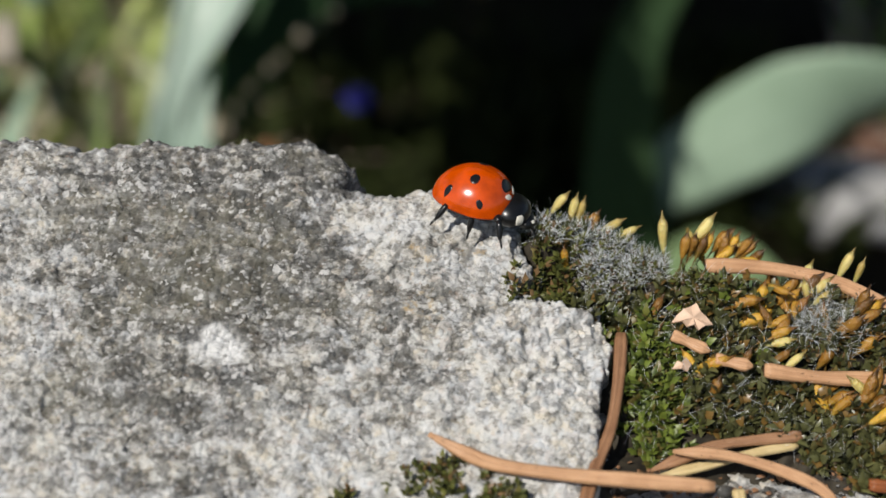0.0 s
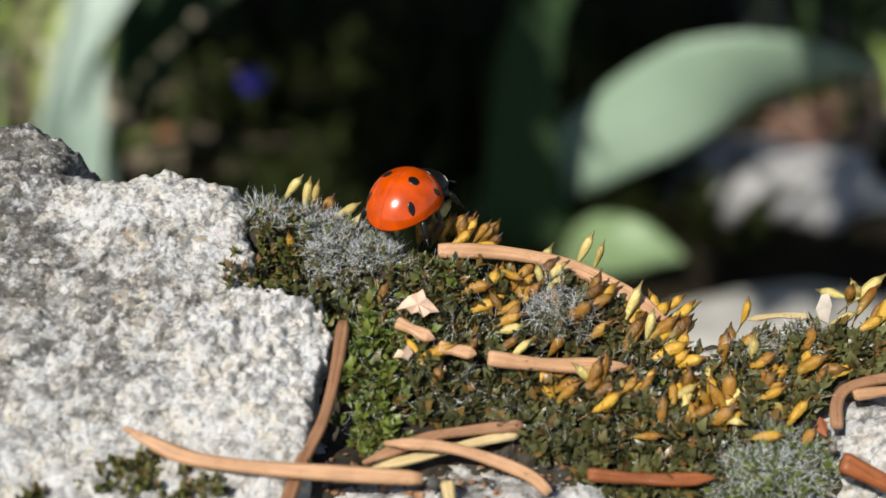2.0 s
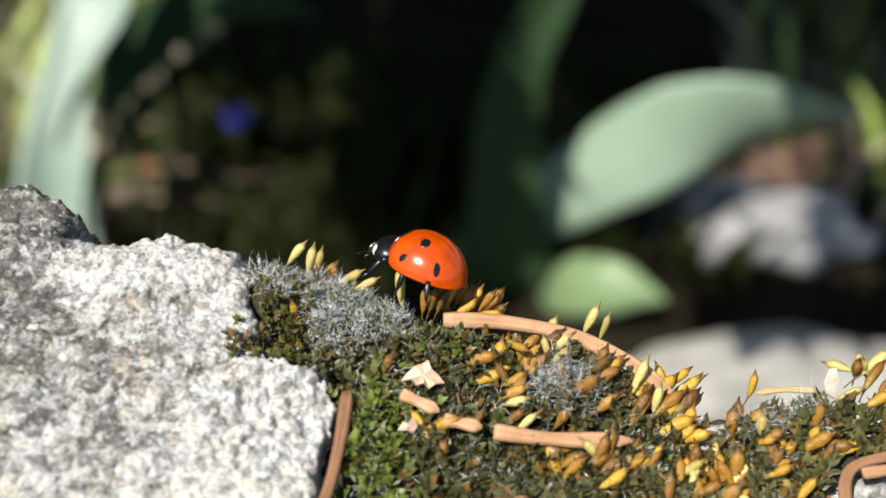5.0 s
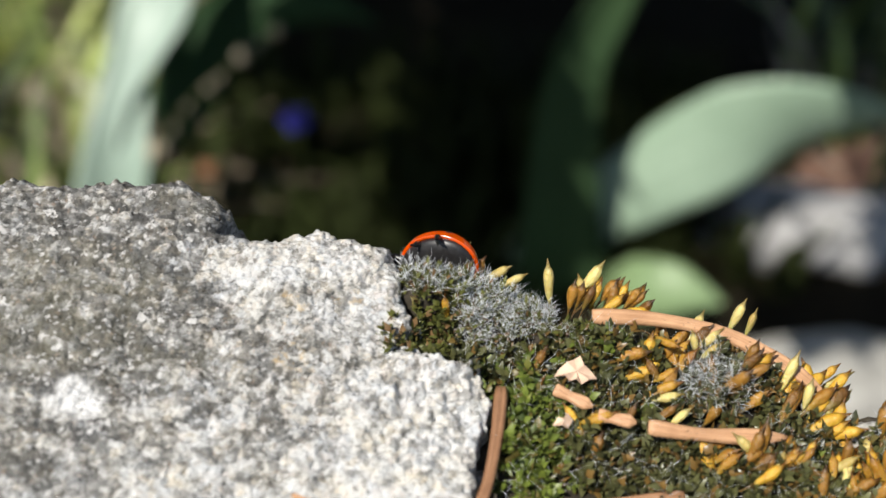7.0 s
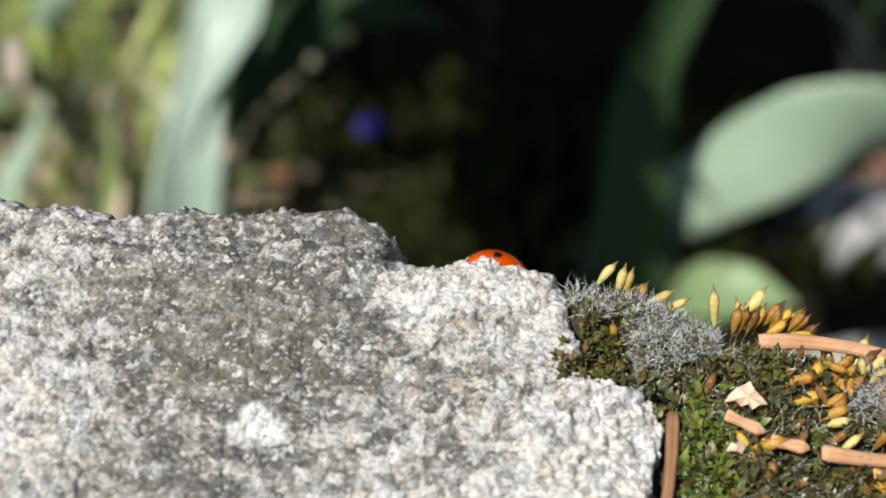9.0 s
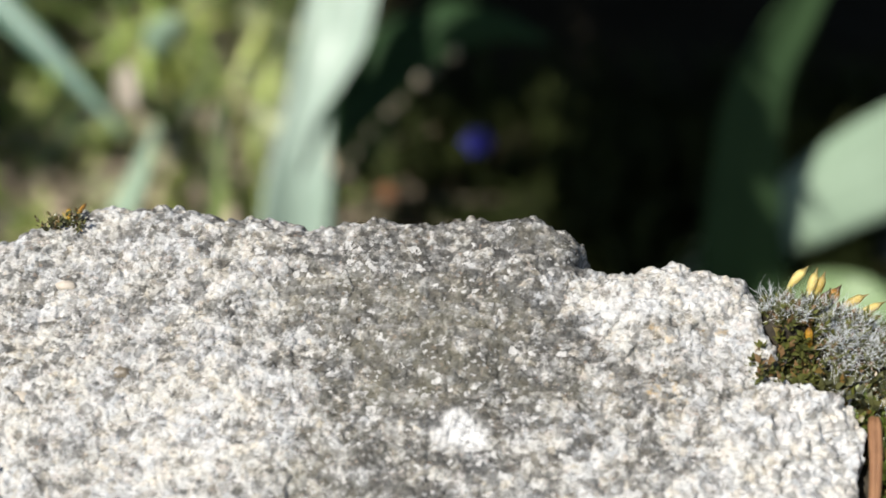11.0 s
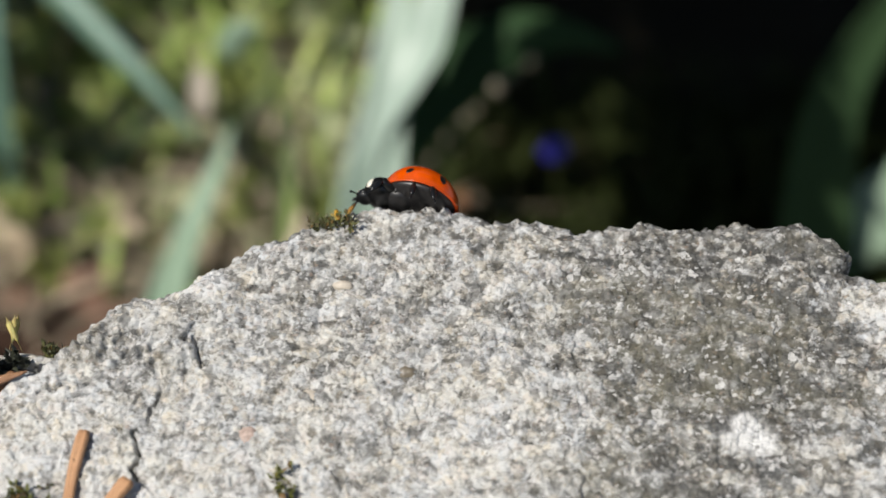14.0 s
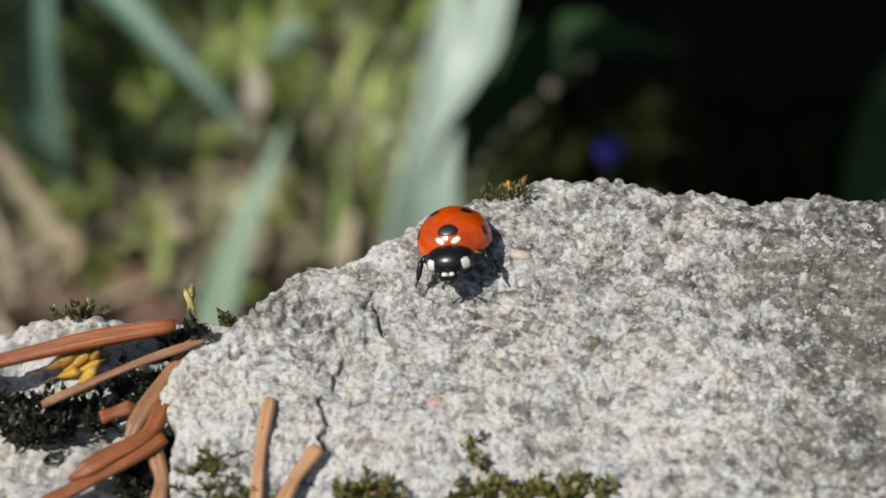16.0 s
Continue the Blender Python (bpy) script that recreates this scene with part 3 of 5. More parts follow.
def wing_case(side):
    shape, rings, arcs = Shape(), 18, 28
    for i in range(rings + 1):
        s = math.sin(0.5 * math.pi * i / rings)
        for k in range(arcs + 1):
            a = math.pi * k / arcs
            x = math.cos(a) * (FORE if math.cos(a) > 0 else AFT) * s
            y = max(math.sin(a) * WIDE * s, 0.012)
            p = dome(x * 0.9999, y * 0.9999)
            shape.verts.append((p.x, side * y, p.z))
    for k in range(arcs + 1):
        v = shape.verts[rings * (arcs + 1) + k]
        shape.verts.append((v[0] * 1.01, v[1] * 1.012, v[2] - 0.1))
    for k in range(arcs + 1):
        v = shape.verts[rings * (arcs + 1) + k]
        shape.verts.append((v[0] * 0.9, v[1] * 0.9, v[2] + 0.02))
    w = arcs + 1
    for i in range(rings + 2):
        for k in range(arcs):
            ids = (i * w + k, (i + 1) * w + k, (i + 1) * w + k + 1, i * w + k + 1)
            shape.face(ids if side > 0 else ids[::-1])
    shape.verts = [Vector(v) * BUG for v in shape.verts]
    return shape.mesh("wing_case", SHELL)


def patch(name, x, y, rx, ry, material, turn=0.0, lift=0.03, edge=0.12, seed=0):
    """A patch of colour that follows the wing cases, with a slightly ragged rim."""
    shape = Shape()
    shape.verts.append(dome(x, y, lift) * BUG)
    for r in (0.35, 0.7, 0.9, 1.0):
        for k in range(18):
            a = 2 * math.pi * k / 18
            w = 1 + edge * noise.noise(Vector((math.cos(a) * 1.5 + seed * 3, math.sin(a) * 1.5, 0)))
            ox, oy = rx * r * w * math.cos(a), ry * r * w * math.sin(a)
            px, py = x + ox * math.cos(turn) - oy * math.sin(turn), y + ox * math.sin(turn) + oy * math.cos(turn)
            shape.verts.append(dome(px, py, lift if r < 1 else -0.02) * BUG)
    for k in range(18):
        shape.face((0, 1 + k, 1 + (k + 1) % 18))
        for r in range(3):
            a, b = 1 + r * 18 + k, 1 + r * 18 + (k + 1) % 18
            shape.face((a, a + 18, b + 18, b))
    return shape.mesh(name, material)


def skin_patch(name, centre, radii, way, size, material, lift=0.02):
    """A patch of colour lying on an ellipsoid round the direction way; size: its half width and half height."""
    shape, c, r = Shape(), Vector(centre), Vector(radii)
    way = Vector(way).normalized()
    side = way.cross(Vector((0, 0, 1))).normalized()
    top = side.cross(way)
    rings = (0.0, 0.4, 0.75, 0.93, 1.0)
    for k in rings[1:]:
        for i in range(16):
            a = 2 * math.pi * i / 16
            w = 1.0 / max(abs(math.cos(a)), abs(math.sin(a))) ** 0.55
            d = (way + side * (math.cos(a) * size[0] * k * w) + top * (math.sin(a) * size[1] * k * w)).normalized()
            e = 1.0 / math.sqrt((d.x / r.x) ** 2 + (d.y / r.y) ** 2 + (d.z / r.z) ** 2)
            shape.verts.append((c + d * (e + (lift if k < 1 else -0.02))) * BUG)
    e = 1.0 / math.sqrt((way.x / r.x) ** 2 + (way.y / r.y) ** 2 + (way.z / r.z) ** 2)
    shape.verts.append((c + way * (e + lift)) * BUG)
    for i in range(16):
        j = (i + 1) % 16
        shape.face((64, i, j))
        for k in range(3):
            shape.face((k * 16 + i, k * 16 + 16 + i, k * 16 + 16 + j, k * 16 + j))
    return shape.mesh(name, material)


def one_ball(name, centre, radii, material, turn=None, rings=10, sides=16):
    shape = Shape()
    ball(shape, Vector(centre) * BUG, [r * BUG for r in radii], rings, sides, turn)
    return shape.mesh(name, material)


def leg_mesh(knee, ankle, foot):
    """Thigh, shin and clawed foot from the hip at the origin, in millimetres."""
    shape = Shape()
    tube(shape, spline([(0, 0, 0), tuple(0.5 * c for c in knee), knee], 7) * BUG, np.array([0.26, 0.37, 0.43, 0.41, 0.35, 0.27, 0.2]) * BUG, sides=9)
    tube(shape, spline([knee, tuple(0.5 * (a + b) for a, b in zip(knee, ankle)), ankle], 6) * BUG, np.array([0.19, 0.23, 0.25, 0.23, 0.19, 0.13]) * BUG, sides=8)
    tube(shape, spline([ankle, tuple(0.5 * (a + b) + (0.06 if i == 2 else 0) for i, (a, b) in enumerate(zip(ankle, foot))), foot], 6) * BUG, np.array([0.08, 0.11, 0.08, 0.11, 0.07, 0.03]) * BUG, sides=6)
    return shape.mesh("leg", BLACK)


HIPS = [(1.7, 1, 28), (0.3, 1, 2), (-1.1, 1, -26), (1.7, -1, 28), (0.3, -1, 2), (-1.1, -1, -26)]


def build_beetle():
    beetle = new("ladybird_beetle", None)
    tagged(beetle, "glossy orange-red ladybird beetle with seven black spots on stone", "beetle")
    for side in (1, -1):
        case = part("wing_case", wing_case(side), beetle, "glossy orange-red wing case with black spots")
        for k, (x, y, rx, ry) in enumerate([(0.66, 2.48, 0.3, 0.15), (-0.28, 1.21, 0.4, 0.44), (-2.0, 1.92, 0.29, 0.27)]):
            part("spot", patch("spot", x, side * y, rx, ry, BLACK, seed=k + 5 * side), case, "black spot")
        part("pale_patch", patch("pale_patch", 2.44, side * 0.6, 0.13, 0.4, IVORY, side * 0.42, 0.03, 0.25, k), case, "ivory patch")
    part("spot", patch("spot", 1.95, 0.0, 0.4, 0.78, BLACK, seed=9, lift=0.035), beetle, "black spot shared by both wing cases")
    collar_at, collar_size = (2.8, 0, 0.62), (1.5, 1.86, 1.12)
    collar = part("collar_shield", one_ball("collar_shield", collar_at, collar_size, BLACK, rings=16, sides=28), beetle, "shiny black neck shield with two white corners")
    for side in (1, -1):
        part("white_corner", skin_patch("white_corner", collar_at, collar_size, (0.98, side * 1.27, 0.12), (0.21, 0.27), IVORY), collar, "ivory white corner")
    head_at, head_size = (4.15, 0, 0.05), (0.72, 0.86, 0.58)
    head = part("head", one_ball("head", head_at, head_size, BLACK), beetle, "small black head with two white dots")
    for side in (1, -1):
        part("white_dot", skin_patch("white_dot", head_at, head_size, (0.8, side * 0.42, 0.5), (0.26, 0.2), IVORY), head, "white dot")
        part("eye", one_ball("eye", (4.22, side * 0.74, 0.15), (0.26, 0.2, 0.25), BLACK), head)
        shape = Shape()
        tube(shape, spline([(4.6, side * 0.5, -0.1), (5.0, side * 0.85, -0.15), (5.2, side * 1.2, -0.35)], 9) * BUG, np.array([0.06, 0.05, 0.05, 0.05, 0.05, 0.06, 0.1, 0.12, 0.05]) * BUG, sides=6)
        part("antenna", shape.mesh("antenna", BLACK), head)
        shape = Shape()
        tube(shape, spline([(4.6, side * 0.25, -0.32), (4.85, side * 0.42, -0.5), (4.9, side * 0.46, -0.75)], 7) * BUG, np.array([0.07, 0.07, 0.07, 0.08, 0.12, 0.13, 0.06]) * BUG, sides=6)
        part("palp", shape.mesh("palp", BLACK_ROUGH), head)
    part("mouthparts", one_ball("mouthparts", (4.7, 0, -0.25), (0.2, 0.36, 0.18), BLACK_ROUGH, None, 6, 12), head, "dark mouthparts")
    shape = Shape()
    ball(shape, (-0.15 * BUG, 0, 0.68 * BUG), (3.15 * BUG, 2.55 * BUG, 0.78 * BUG), 12, 28, Euler((0, radians(-4), 0)).to_matrix())
    ball(shape, (1.35 * BUG, 0, 0.25 * BUG), (1.35 * BUG, 1.5 * BUG, 0.7 * BUG), 10, 20)
    belly = part("abdomen", shape.mesh("abdomen", BLACK_ROUGH), beetle, "black ridged underside")
    for k in range(6):
        x = 1.5 - 0.72 * k
        wide = 2.35 * max(0.2, 1 - (x / 3.3) ** 2) ** 0.5
        shape = Shape()
        ball(shape, (x * BUG, 0, 0.36 * BUG), (0.38 * BUG, wide * 0.86 * BUG, 0.42 * BUG), 6, 20)
        part("belly_segment", shape.mesh("belly_segment", BLACK_ROUGH), belly)
    legs = []
    for x, side, yaw in HIPS:
        reach = math.sin(radians(yaw))
        knee, ankle, foot = (1.5 * reach, side * 1.35, 0.0), (2.6 * reach, side * 1.75, -1.25), (3.3 * reach, side * 2.0, -1.8)
        leg = part("leg", leg_mesh(knee, ankle, foot), beetle, "", pose(x * BUG, side * 1.05 * BUG, 0.55 * BUG))
        legs.append((leg, x, side))
    return beetle, legs


beetle, legs = build_beetle()


# ---- spruce needles ----
def slide(u, v, h):
    """The place at height h that lies behind (u, v, 0.3) as seen along the slope's usual line of sight."""
    return (u, v - 0.51 * (h - 0.3), h)


NEEDLE_PROFILE = [(1.0, 0.0), (0.72, 0.5), (0.26, 0.64), (0.0, 0.42), (-0.26, 0.64), (-0.72, 0.5), (-1.0, 0.0), (-0.6, -0.55), (0.0, -0.7), (0.6, -0.55)]


def needle(points, width, material, label, heights, blunt=False, name="spruce_needle", category="needle"):
    """A dry curved needle with a grooved back; heights at its two ends over the slope, in millimetres."""
    hs = np.linspace(heights[0], heights[1], len(points))
    line = spline([slide(u, v, h) for (u, v), h in zip(points, hs)], 26)
    mid = line.mean(0)
    k = np.linspace(0, 1, 26)
    r = 0.5 * width * (0.93 + 0.1 * np.sin(k * 9 + width))
    point, cut = np.minimum(1, 0.3 + 4.5 * k), np.minimum(1, 0.82 + 6 * (1 - k))
    r *= point * cut if not blunt else (point * cut)[::-1]
    shape = Shape()
    tube(shape, (line - mid) * MM, r * MM, profile=NEEDLE_PROFILE)
    ob = new(name, shape.mesh(name, material))
    ob.matrix_world = SLOPE @ Matrix.Translation(mid * MM)
    return tagged(ob, label, category, group="fallen needles")


def build_needles():
    tan, brown, red, straw = "tan dry spruce needle lying on moss", "dull brown dry spruce needle", "bright red-brown dry spruce needle", "pale straw-coloured needle fragment"
    needle([(20.7, -1.6), (25.4, -1.8), (30.5, -2.9), (34.5, -5.1), (36.9, -6.9), (38.4, -8.6)], 1.38, NEEDLE_TAN, "long curved tan spruce needle resting on moss capsules", (-0.9, -1.6), True)
    needle([(23.8, -10.4), (27.6, -11.0), (31.3, -11.2), (34.2, -11.3)], 1.3, NEEDLE_TAN, tan, (-0.2, -0.7), True)
    needle([(20.3, -9.5), (23.0, -10.1)], 1.1, NEEDLE_TAN, "short broken piece of tan needle", (-0.6, -0.3), True, "needle_fragment")
    needle([(17.3, -7.5), (20.0, -8.9)], 1.05, NEEDLE_TAN, "short broken piece of tan needle", (-0.8, -0.7), True, "needle_fragment")
    needle([(13.4, -7.4), (12.8, -11.1), (11.8, -14.9), (10.4, -17.7), (9.3, -20.6), (8.6, -23)], 1.05, NEEDLE_BROWN, "dull brown needle in the gap beside the granite stone", (-0.8, 0.2), True)
    needle([(-1.6, -14.9), (0.3, -16.0), (3.0, -17.2), (7.6, -18.0), (13.3, -18.6), (18.5, -19.1)], 1.2, NEEDLE_TAN, "long tan needle lying across the stone's lower edge", (1.5, 0.9), False)
    needle([(16.0, -16.6), (19.6, -16.9), (23.1, -17.9), (26.1, -19.3), (27.4, -20.6)], 1.0, NEEDLE_TAN, tan, (0.2, -0.2), False)
    needle([(26.0, -15.7), (22.4, -16.0), (19.4, -16.4), (16.8, -17.3), (14.5, -18.2)], 0.95, NEEDLE_BROWN, brown, (-0.9, -0.8), True)
    needle([(25.7, -16.4), (21.9, -17.1), (18.7, -17.9), (15.2, -18.6)], 0.8, NEEDLE_PALE, straw, (-1.2, -1.0), True)
    needle([(30.3, -19.4), (33.6, -19.8), (36.8, -20.0), (39.6, -19.9)], 1.05, NEEDLE_RED, red, (-0.6, -0.7), True)
    needle([(50.5, -13.8), (53.3, -13.5), (57.5, -13.4)], 0.95, NEEDLE_TAN, tan, (0.4, 0.5), True)
    needle([(48.9, -16.4), (49.3, -14.5), (50.4, -13.3), (53.5, -12.6), (58.0, -12.6)], 1.0, NEEDLE_BROWN, brown, (0.0, -0.2), True)
    needle([(48.5, -18.7), (50.4, -19.8), (53.5, -21.6), (57, -23.5)], 1.7, NEEDLE_RED, "broad red-brown scale of a spruce cone", (0.6, 0.6), True, "cone_scale", "scale")
    needle([(44.5, -7.8), (46.8, -7.5), (49.2, -7.6)], 0.55, NEEDLE_PALE, straw, (-2.0, -1.9), False)
    needle([(20.2, -19.4), (20.5, -22.5)], 1.0, NEEDLE_PALE, straw, (0.7, 0.8), True)
    needle([(-90.5, -7.3), (-84.5, -5.6), (-78.6, -3.9), (-72.1, -2.5)], 1.5, NEEDLE_RED, "stout red-brown needle on the pale ledge", (0.2, 0.3), False)
    needle([(-81.0, -9.0), (-79.5, -8.2), (-74.2, -5.5), (-69.5, -3.6)], 0.75, NEEDLE_BROWN, brown, (-0.3, 0.4), True)
    needle([(-70.7, -4.0), (-72.7, -7.2), (-74.0, -9.9), (-74.7, -12.0)], 1.5, NEEDLE_BROWN, "dark brown needle leaning against the stone's end", (-0.9, -0.9), True)
    needle([(-72.1, -8.7), (-73.0, -11.1), (-75.5, -12.8), (-78.0, -14.5)], 1.5, NEEDLE_RED, red, (0.2, 0.3), True)
    needle([(-71.8, -11.3), (-74.3, -13.2), (-78.6, -15.8), (-82, -18)], 1.15, NEEDLE_RED, red, (0.0, 0.1), True)
    needle([(-72.6, -12.4), (-71.8, -14.4), (-71.8, -15.7), (-72.2, -18.5)], 1.25, NEEDLE_BROWN, brown, (-0.7, -0.5), True)
    needle([(-64.5, -8.2), (-64.8, -11.4), (-64.8, -15.6), (-64.5, -19)], 1.0, NEEDLE_TAN, "straight tan needle lying on the pale granite", (0.7, 0.8), True)
    needle([(-60.8, -11.8), (-62.1, -13.8), (-62.9, -15.6), (-63.6, -18)], 1.2, NEEDLE_TAN, "straight tan needle lying on the pale granite", (0.8, 0.8), True)
    needle([(-76.8, -10.0), (-74.4, -9.0)], 1.2, NEEDLE_RED, "short chip of red-brown needle", (-0.8, -0.8), True, "needle_fragment")


build_needles()


# ---- plants behind the stone ----
def blade(name, points, widths, across, material, parent, label="", curl=0.25, thick=0.0006, count=28):
    """A leaf blade along points, half as wide as widths to each side of across, with a keel and real thickness; in millimetres."""
    line = spline(points, count)
    turns = np.array(across if isinstance(across, list) else [across] * 2, float)
    turns = np.stack([np.interp(np.linspace(0, 1, count), np.linspace(0, 1, len(turns)), turns[:, k]) for k in range(3)], 1)
    half = np.interp(np.linspace(0, 1, count), np.linspace(0, 1, len(widths)), widths)
    ways = np.gradient(line, axis=0)
    shape, cross = Shape(), 9
    for layer in (0, 1):
        for p, w, r, t in zip(line, ways, half, turns):
            w = Vector(w).normalized()
            a = Vector(t) - w * w.dot(Vector(t))
            a.normalize()
            n = a.cross(w)
            for k in range(cross):
                s = 2 * k / (cross - 1) - 1
                q = Vector(p) + a * (s * r) + n * (curl * r * (s * s - 0.4))
                shape.verts.append((q - n * (layer * thick * 1000 * (1.05 - s * s))) * MM)
    size = count * cross
    for i in range(count - 1):
        for k in range(cross - 1):
            a = i * cross + k
            uv = [(k / 8, i / count), ((k + 1) / 8, i / count), ((k + 1) / 8, (i + 1) / count), (k / 8, (i + 1) / count)]
            shape.face((a, a + 1, a + cross + 1, a + cross), uv)
            shape.face((size + a, size + a + cross, size + a + cross + 1, size + a + 1), [uv[0], uv[3], uv[2], uv[1]])
        for k in (0, cross - 1):
            a = i * cross + k
            ids = (a, a + cross, size + a + cross, size + a)
            shape.face(ids if k == 0 else ids[::-1])
    return part(name, shape.mesh(name, material), parent, label)


def build_plants():
    east = tagged(new("broad_leaved_plant", None), "garden plant with broad blue-green arching leaves behind the stone", "plant")
    blade("leaf", [(44, 328, -214), (61, 322, -194), (79.6, 319, -178), (97.6, 316, -162), (115, 314, -150), (133, 314, -141), (151, 313, -137), (166, 310, -136), (180, 304, -135)], [8.4, 10, 11.4, 14.2, 17.0, 18.4, 14.8, 8.8, 1.2], [(-0.4, 0.35, 0.8), (-0.4, 0.4, 0.8), (-0.4, 0.45, 0.8), (-0.3, 0.45, 0.8), (-0.2, 0.4, 0.85), (-0.05, 0.15, 0.95), (0.0, -0.2, 0.95), (0.0, -0.35, 0.9), (0.0, -0.5, 0.8)], BROAD_LEAF, east, "broad arching blue-green leaf in sun", 0.12)
    blade("leaf", [(76, 300, -209), (80, 288, -195), (89, 278, -186), (100, 273, -184), (112, 270, -186)], [4, 8.5, 11, 9, 0.8], (0.0, 0.45, 0.9), OVAL_LEAF, east, "short oval leaf tip", 0.2)
    blade("leaf", [(63, 304, -214), (61, 302, -182), (60, 302, -155), (60, 302, -132), (63, 302, -113), (71, 302, -95), (78, 302, -80)], [19, 16.5, 13.5, 11.5, 10, 8.4, 5], [(0.95, 0.25, 0.1), (1.0, 0.15, 0.1), (1.0, 0.1, 0.0), (0.95, 0.1, -0.1)], SHADE_BLADE, east, "standing green leaf, coloured dark for its shade", 0.3)
    west = tagged(new("broad_leaved_plant", None), "garden plant with pale upright leaf and a shaded drooping leaf", "plant")
    blade("leaf", [(-90, 285, -208), (-89, 292, -169), (-87, 300, -146), (-84, 312, -128), (-82, 324, -111), (-79, 336, -94), (-77, 346, -78)], [17, 15, 12.5, 9, 6.8, 5, 2.5], [(0.95, 0.15, 0.1), (0.95, 0.1, 0.1), (0.95, 0.0, 0.1), (0.9, -0.4, 0.1)], PALE_LEAF, west, "upright blue-green leaf in sun, coloured pale for its sheen", 0.5)
    blade("leaf", [(-88, 300, -146), (-84, 306, -130), (-77, 310, -117), (-70, 316, -106), (-66, 322, -93), (-62, 330, -78)], [1, 3, 7, 8.5, 7.9, 4], (0.82, -0.5, 0.0), PALE_LEAF, west, "blue-green leaf twisted towards the sun, coloured pale for its sheen", 0.2)
    blade("leaf", [(-86, 314, -206), (-78, 322, -160), (-69, 330, -139), (-59, 338, -125), (-41, 342, -114), (-21, 342, -113), (-3, 340, -118)], [5, 6, 9.5, 12.5, 12.3, 7, 0.8], (0.2, 0.45, 0.9), DUSK_LEAF, west, "drooping green leaf, coloured dark for its shade", 0.3)
    far = tagged(new("broad_leaved_plant", None), "garden plant whose narrow leaf bends down to a point", "plant")
    blade("leaf", [(-258, 372, -206), (-250, 372, -130), (-228, 358, -84), (-205, 345, -92), (-185, 334, -108), (-169, 325, -121), (-150, 314, -138)], [5, 6, 6.5, 6, 6.2, 4.5, 0.8], (0.6, 0.3, 0.75), TEAL_LEAF, far, "narrow bent blue-green leaf", 0.3)
    blade("leaf", [(-164, 268, -206), (-157, 280, -180), (-149, 292, -160), (-143, 301, -148), (-136, 311, -132)], [6.5, 7, 5.5, 4, 0.6], (1.0, -0.1, 0.2), BROAD_LEAF, far, "short pointed green leaf", 0.3)


build_plants()


# ---- moss ----
PEAT = plain("dark_moss_litter", (0.026, 0.02, 0.011), 0.8, 0.5, 1.2)
GAPS = [(53.0, -17.0, 3.6, 3.2, 2.2), (22.5, -21.2, 10.0, 2.4, 3.2), (41.3, -9.6, 1.3, 0.9, 1.6)]


def bed_top(u, v):
    """How high the moss stands over the slope in the hollow beside the granite, in millimetres."""
    top = -1.7 + 0.6 * value_noise(u, v, 5.0, 61) + 1.0 * value_noise(u, v, 2.0, 62)
    top += bumps(u, v, [(8.5, 1.4, 3.0, 1.6, 1.3), (41, -9, 3, 1.5, 0.9), (14, 0, 5.5, 2.5, 1.1), (23, -1.5, 4, 2, 0.5), (30, -6, 5, 3, 0.6), (45, -18, 4, 2.5, 1.1), (49, -9, 7, 2.5, 1.9), (17, -12, 3, 5, 0.3), (40, -10, 3, 2, -0.4), (36, -16, 5, 3, 0.2)])
    rim = inside(u, v, LEDGE_EDGE)
    top = top + np.minimum(0, rim - 0.2) * 2.0
    return top - bumps(u, v, GAPS)


def under(u, v):
    return np.maximum(stone_base(u, v), ledge_base(u, v))


def leaf_cloud(base, way, length, width, spread, count, seed, curl=0.35):
    """Small pointed leaves in spirals round shoots; arrays in millimetres, four triangles a leaf."""
    rnd = np.random.RandomState(seed)
    n = len(base) * count
    b, w = np.repeat(base, count, 0), np.repeat(way, count, 0)
    k = np.tile(np.arange(count) / count, len(base))[:, None]
    turn = np.tile(np.arange(count) * 2.4, len(base)) + np.repeat(rnd.rand(len(base)) * 6.3, count)
    side = np.cross(w, np.array([0.31, 0.2, 0.93]))
    side /= np.linalg.norm(side, axis=1, keepdims=True)
    other = np.cross(w, side)
    out = side * np.cos(turn)[:, None] + other * np.sin(turn)[:, None]
    tilt = (spread * (1.15 - 0.75 * k)) + rnd.normal(0, 0.12, (n, 1))
    d = w * np.cos(tilt) + out * np.sin(tilt)
    across = np.cross(d, out)
    across /= np.linalg.norm(across, axis=1, keepdims=True) + 1e-9
    lift = np.cross(across, d)
    ln = length * rnd.uniform(0.65, 1.25, (n, 1))
    wd = width * rnd.uniform(0.7, 1.2, (n, 1))
    root = b + w * (k * 1.5 * np.repeat(rnd.uniform(0.7, 1.3, len(base)), count)[:, None])
    mid = root + d * ln * 0.45
    tip = root + d * ln + lift * ln * curl * rnd.uniform(-0.6, 1.0, (n, 1))
    keel = mid - lift * wd * 0.45
    co = np.stack([root, mid + across * wd, keel, mid - across * wd, tip], 1).reshape(-1, 3)
    i = np.arange(n)[:, None] * 5
    tris = np.concatenate([i + [0, 2, 1], i + [0, 3, 2], i + [1, 2, 4], i + [2, 3, 4]], 1).reshape(-1, 3)
    return co, tris


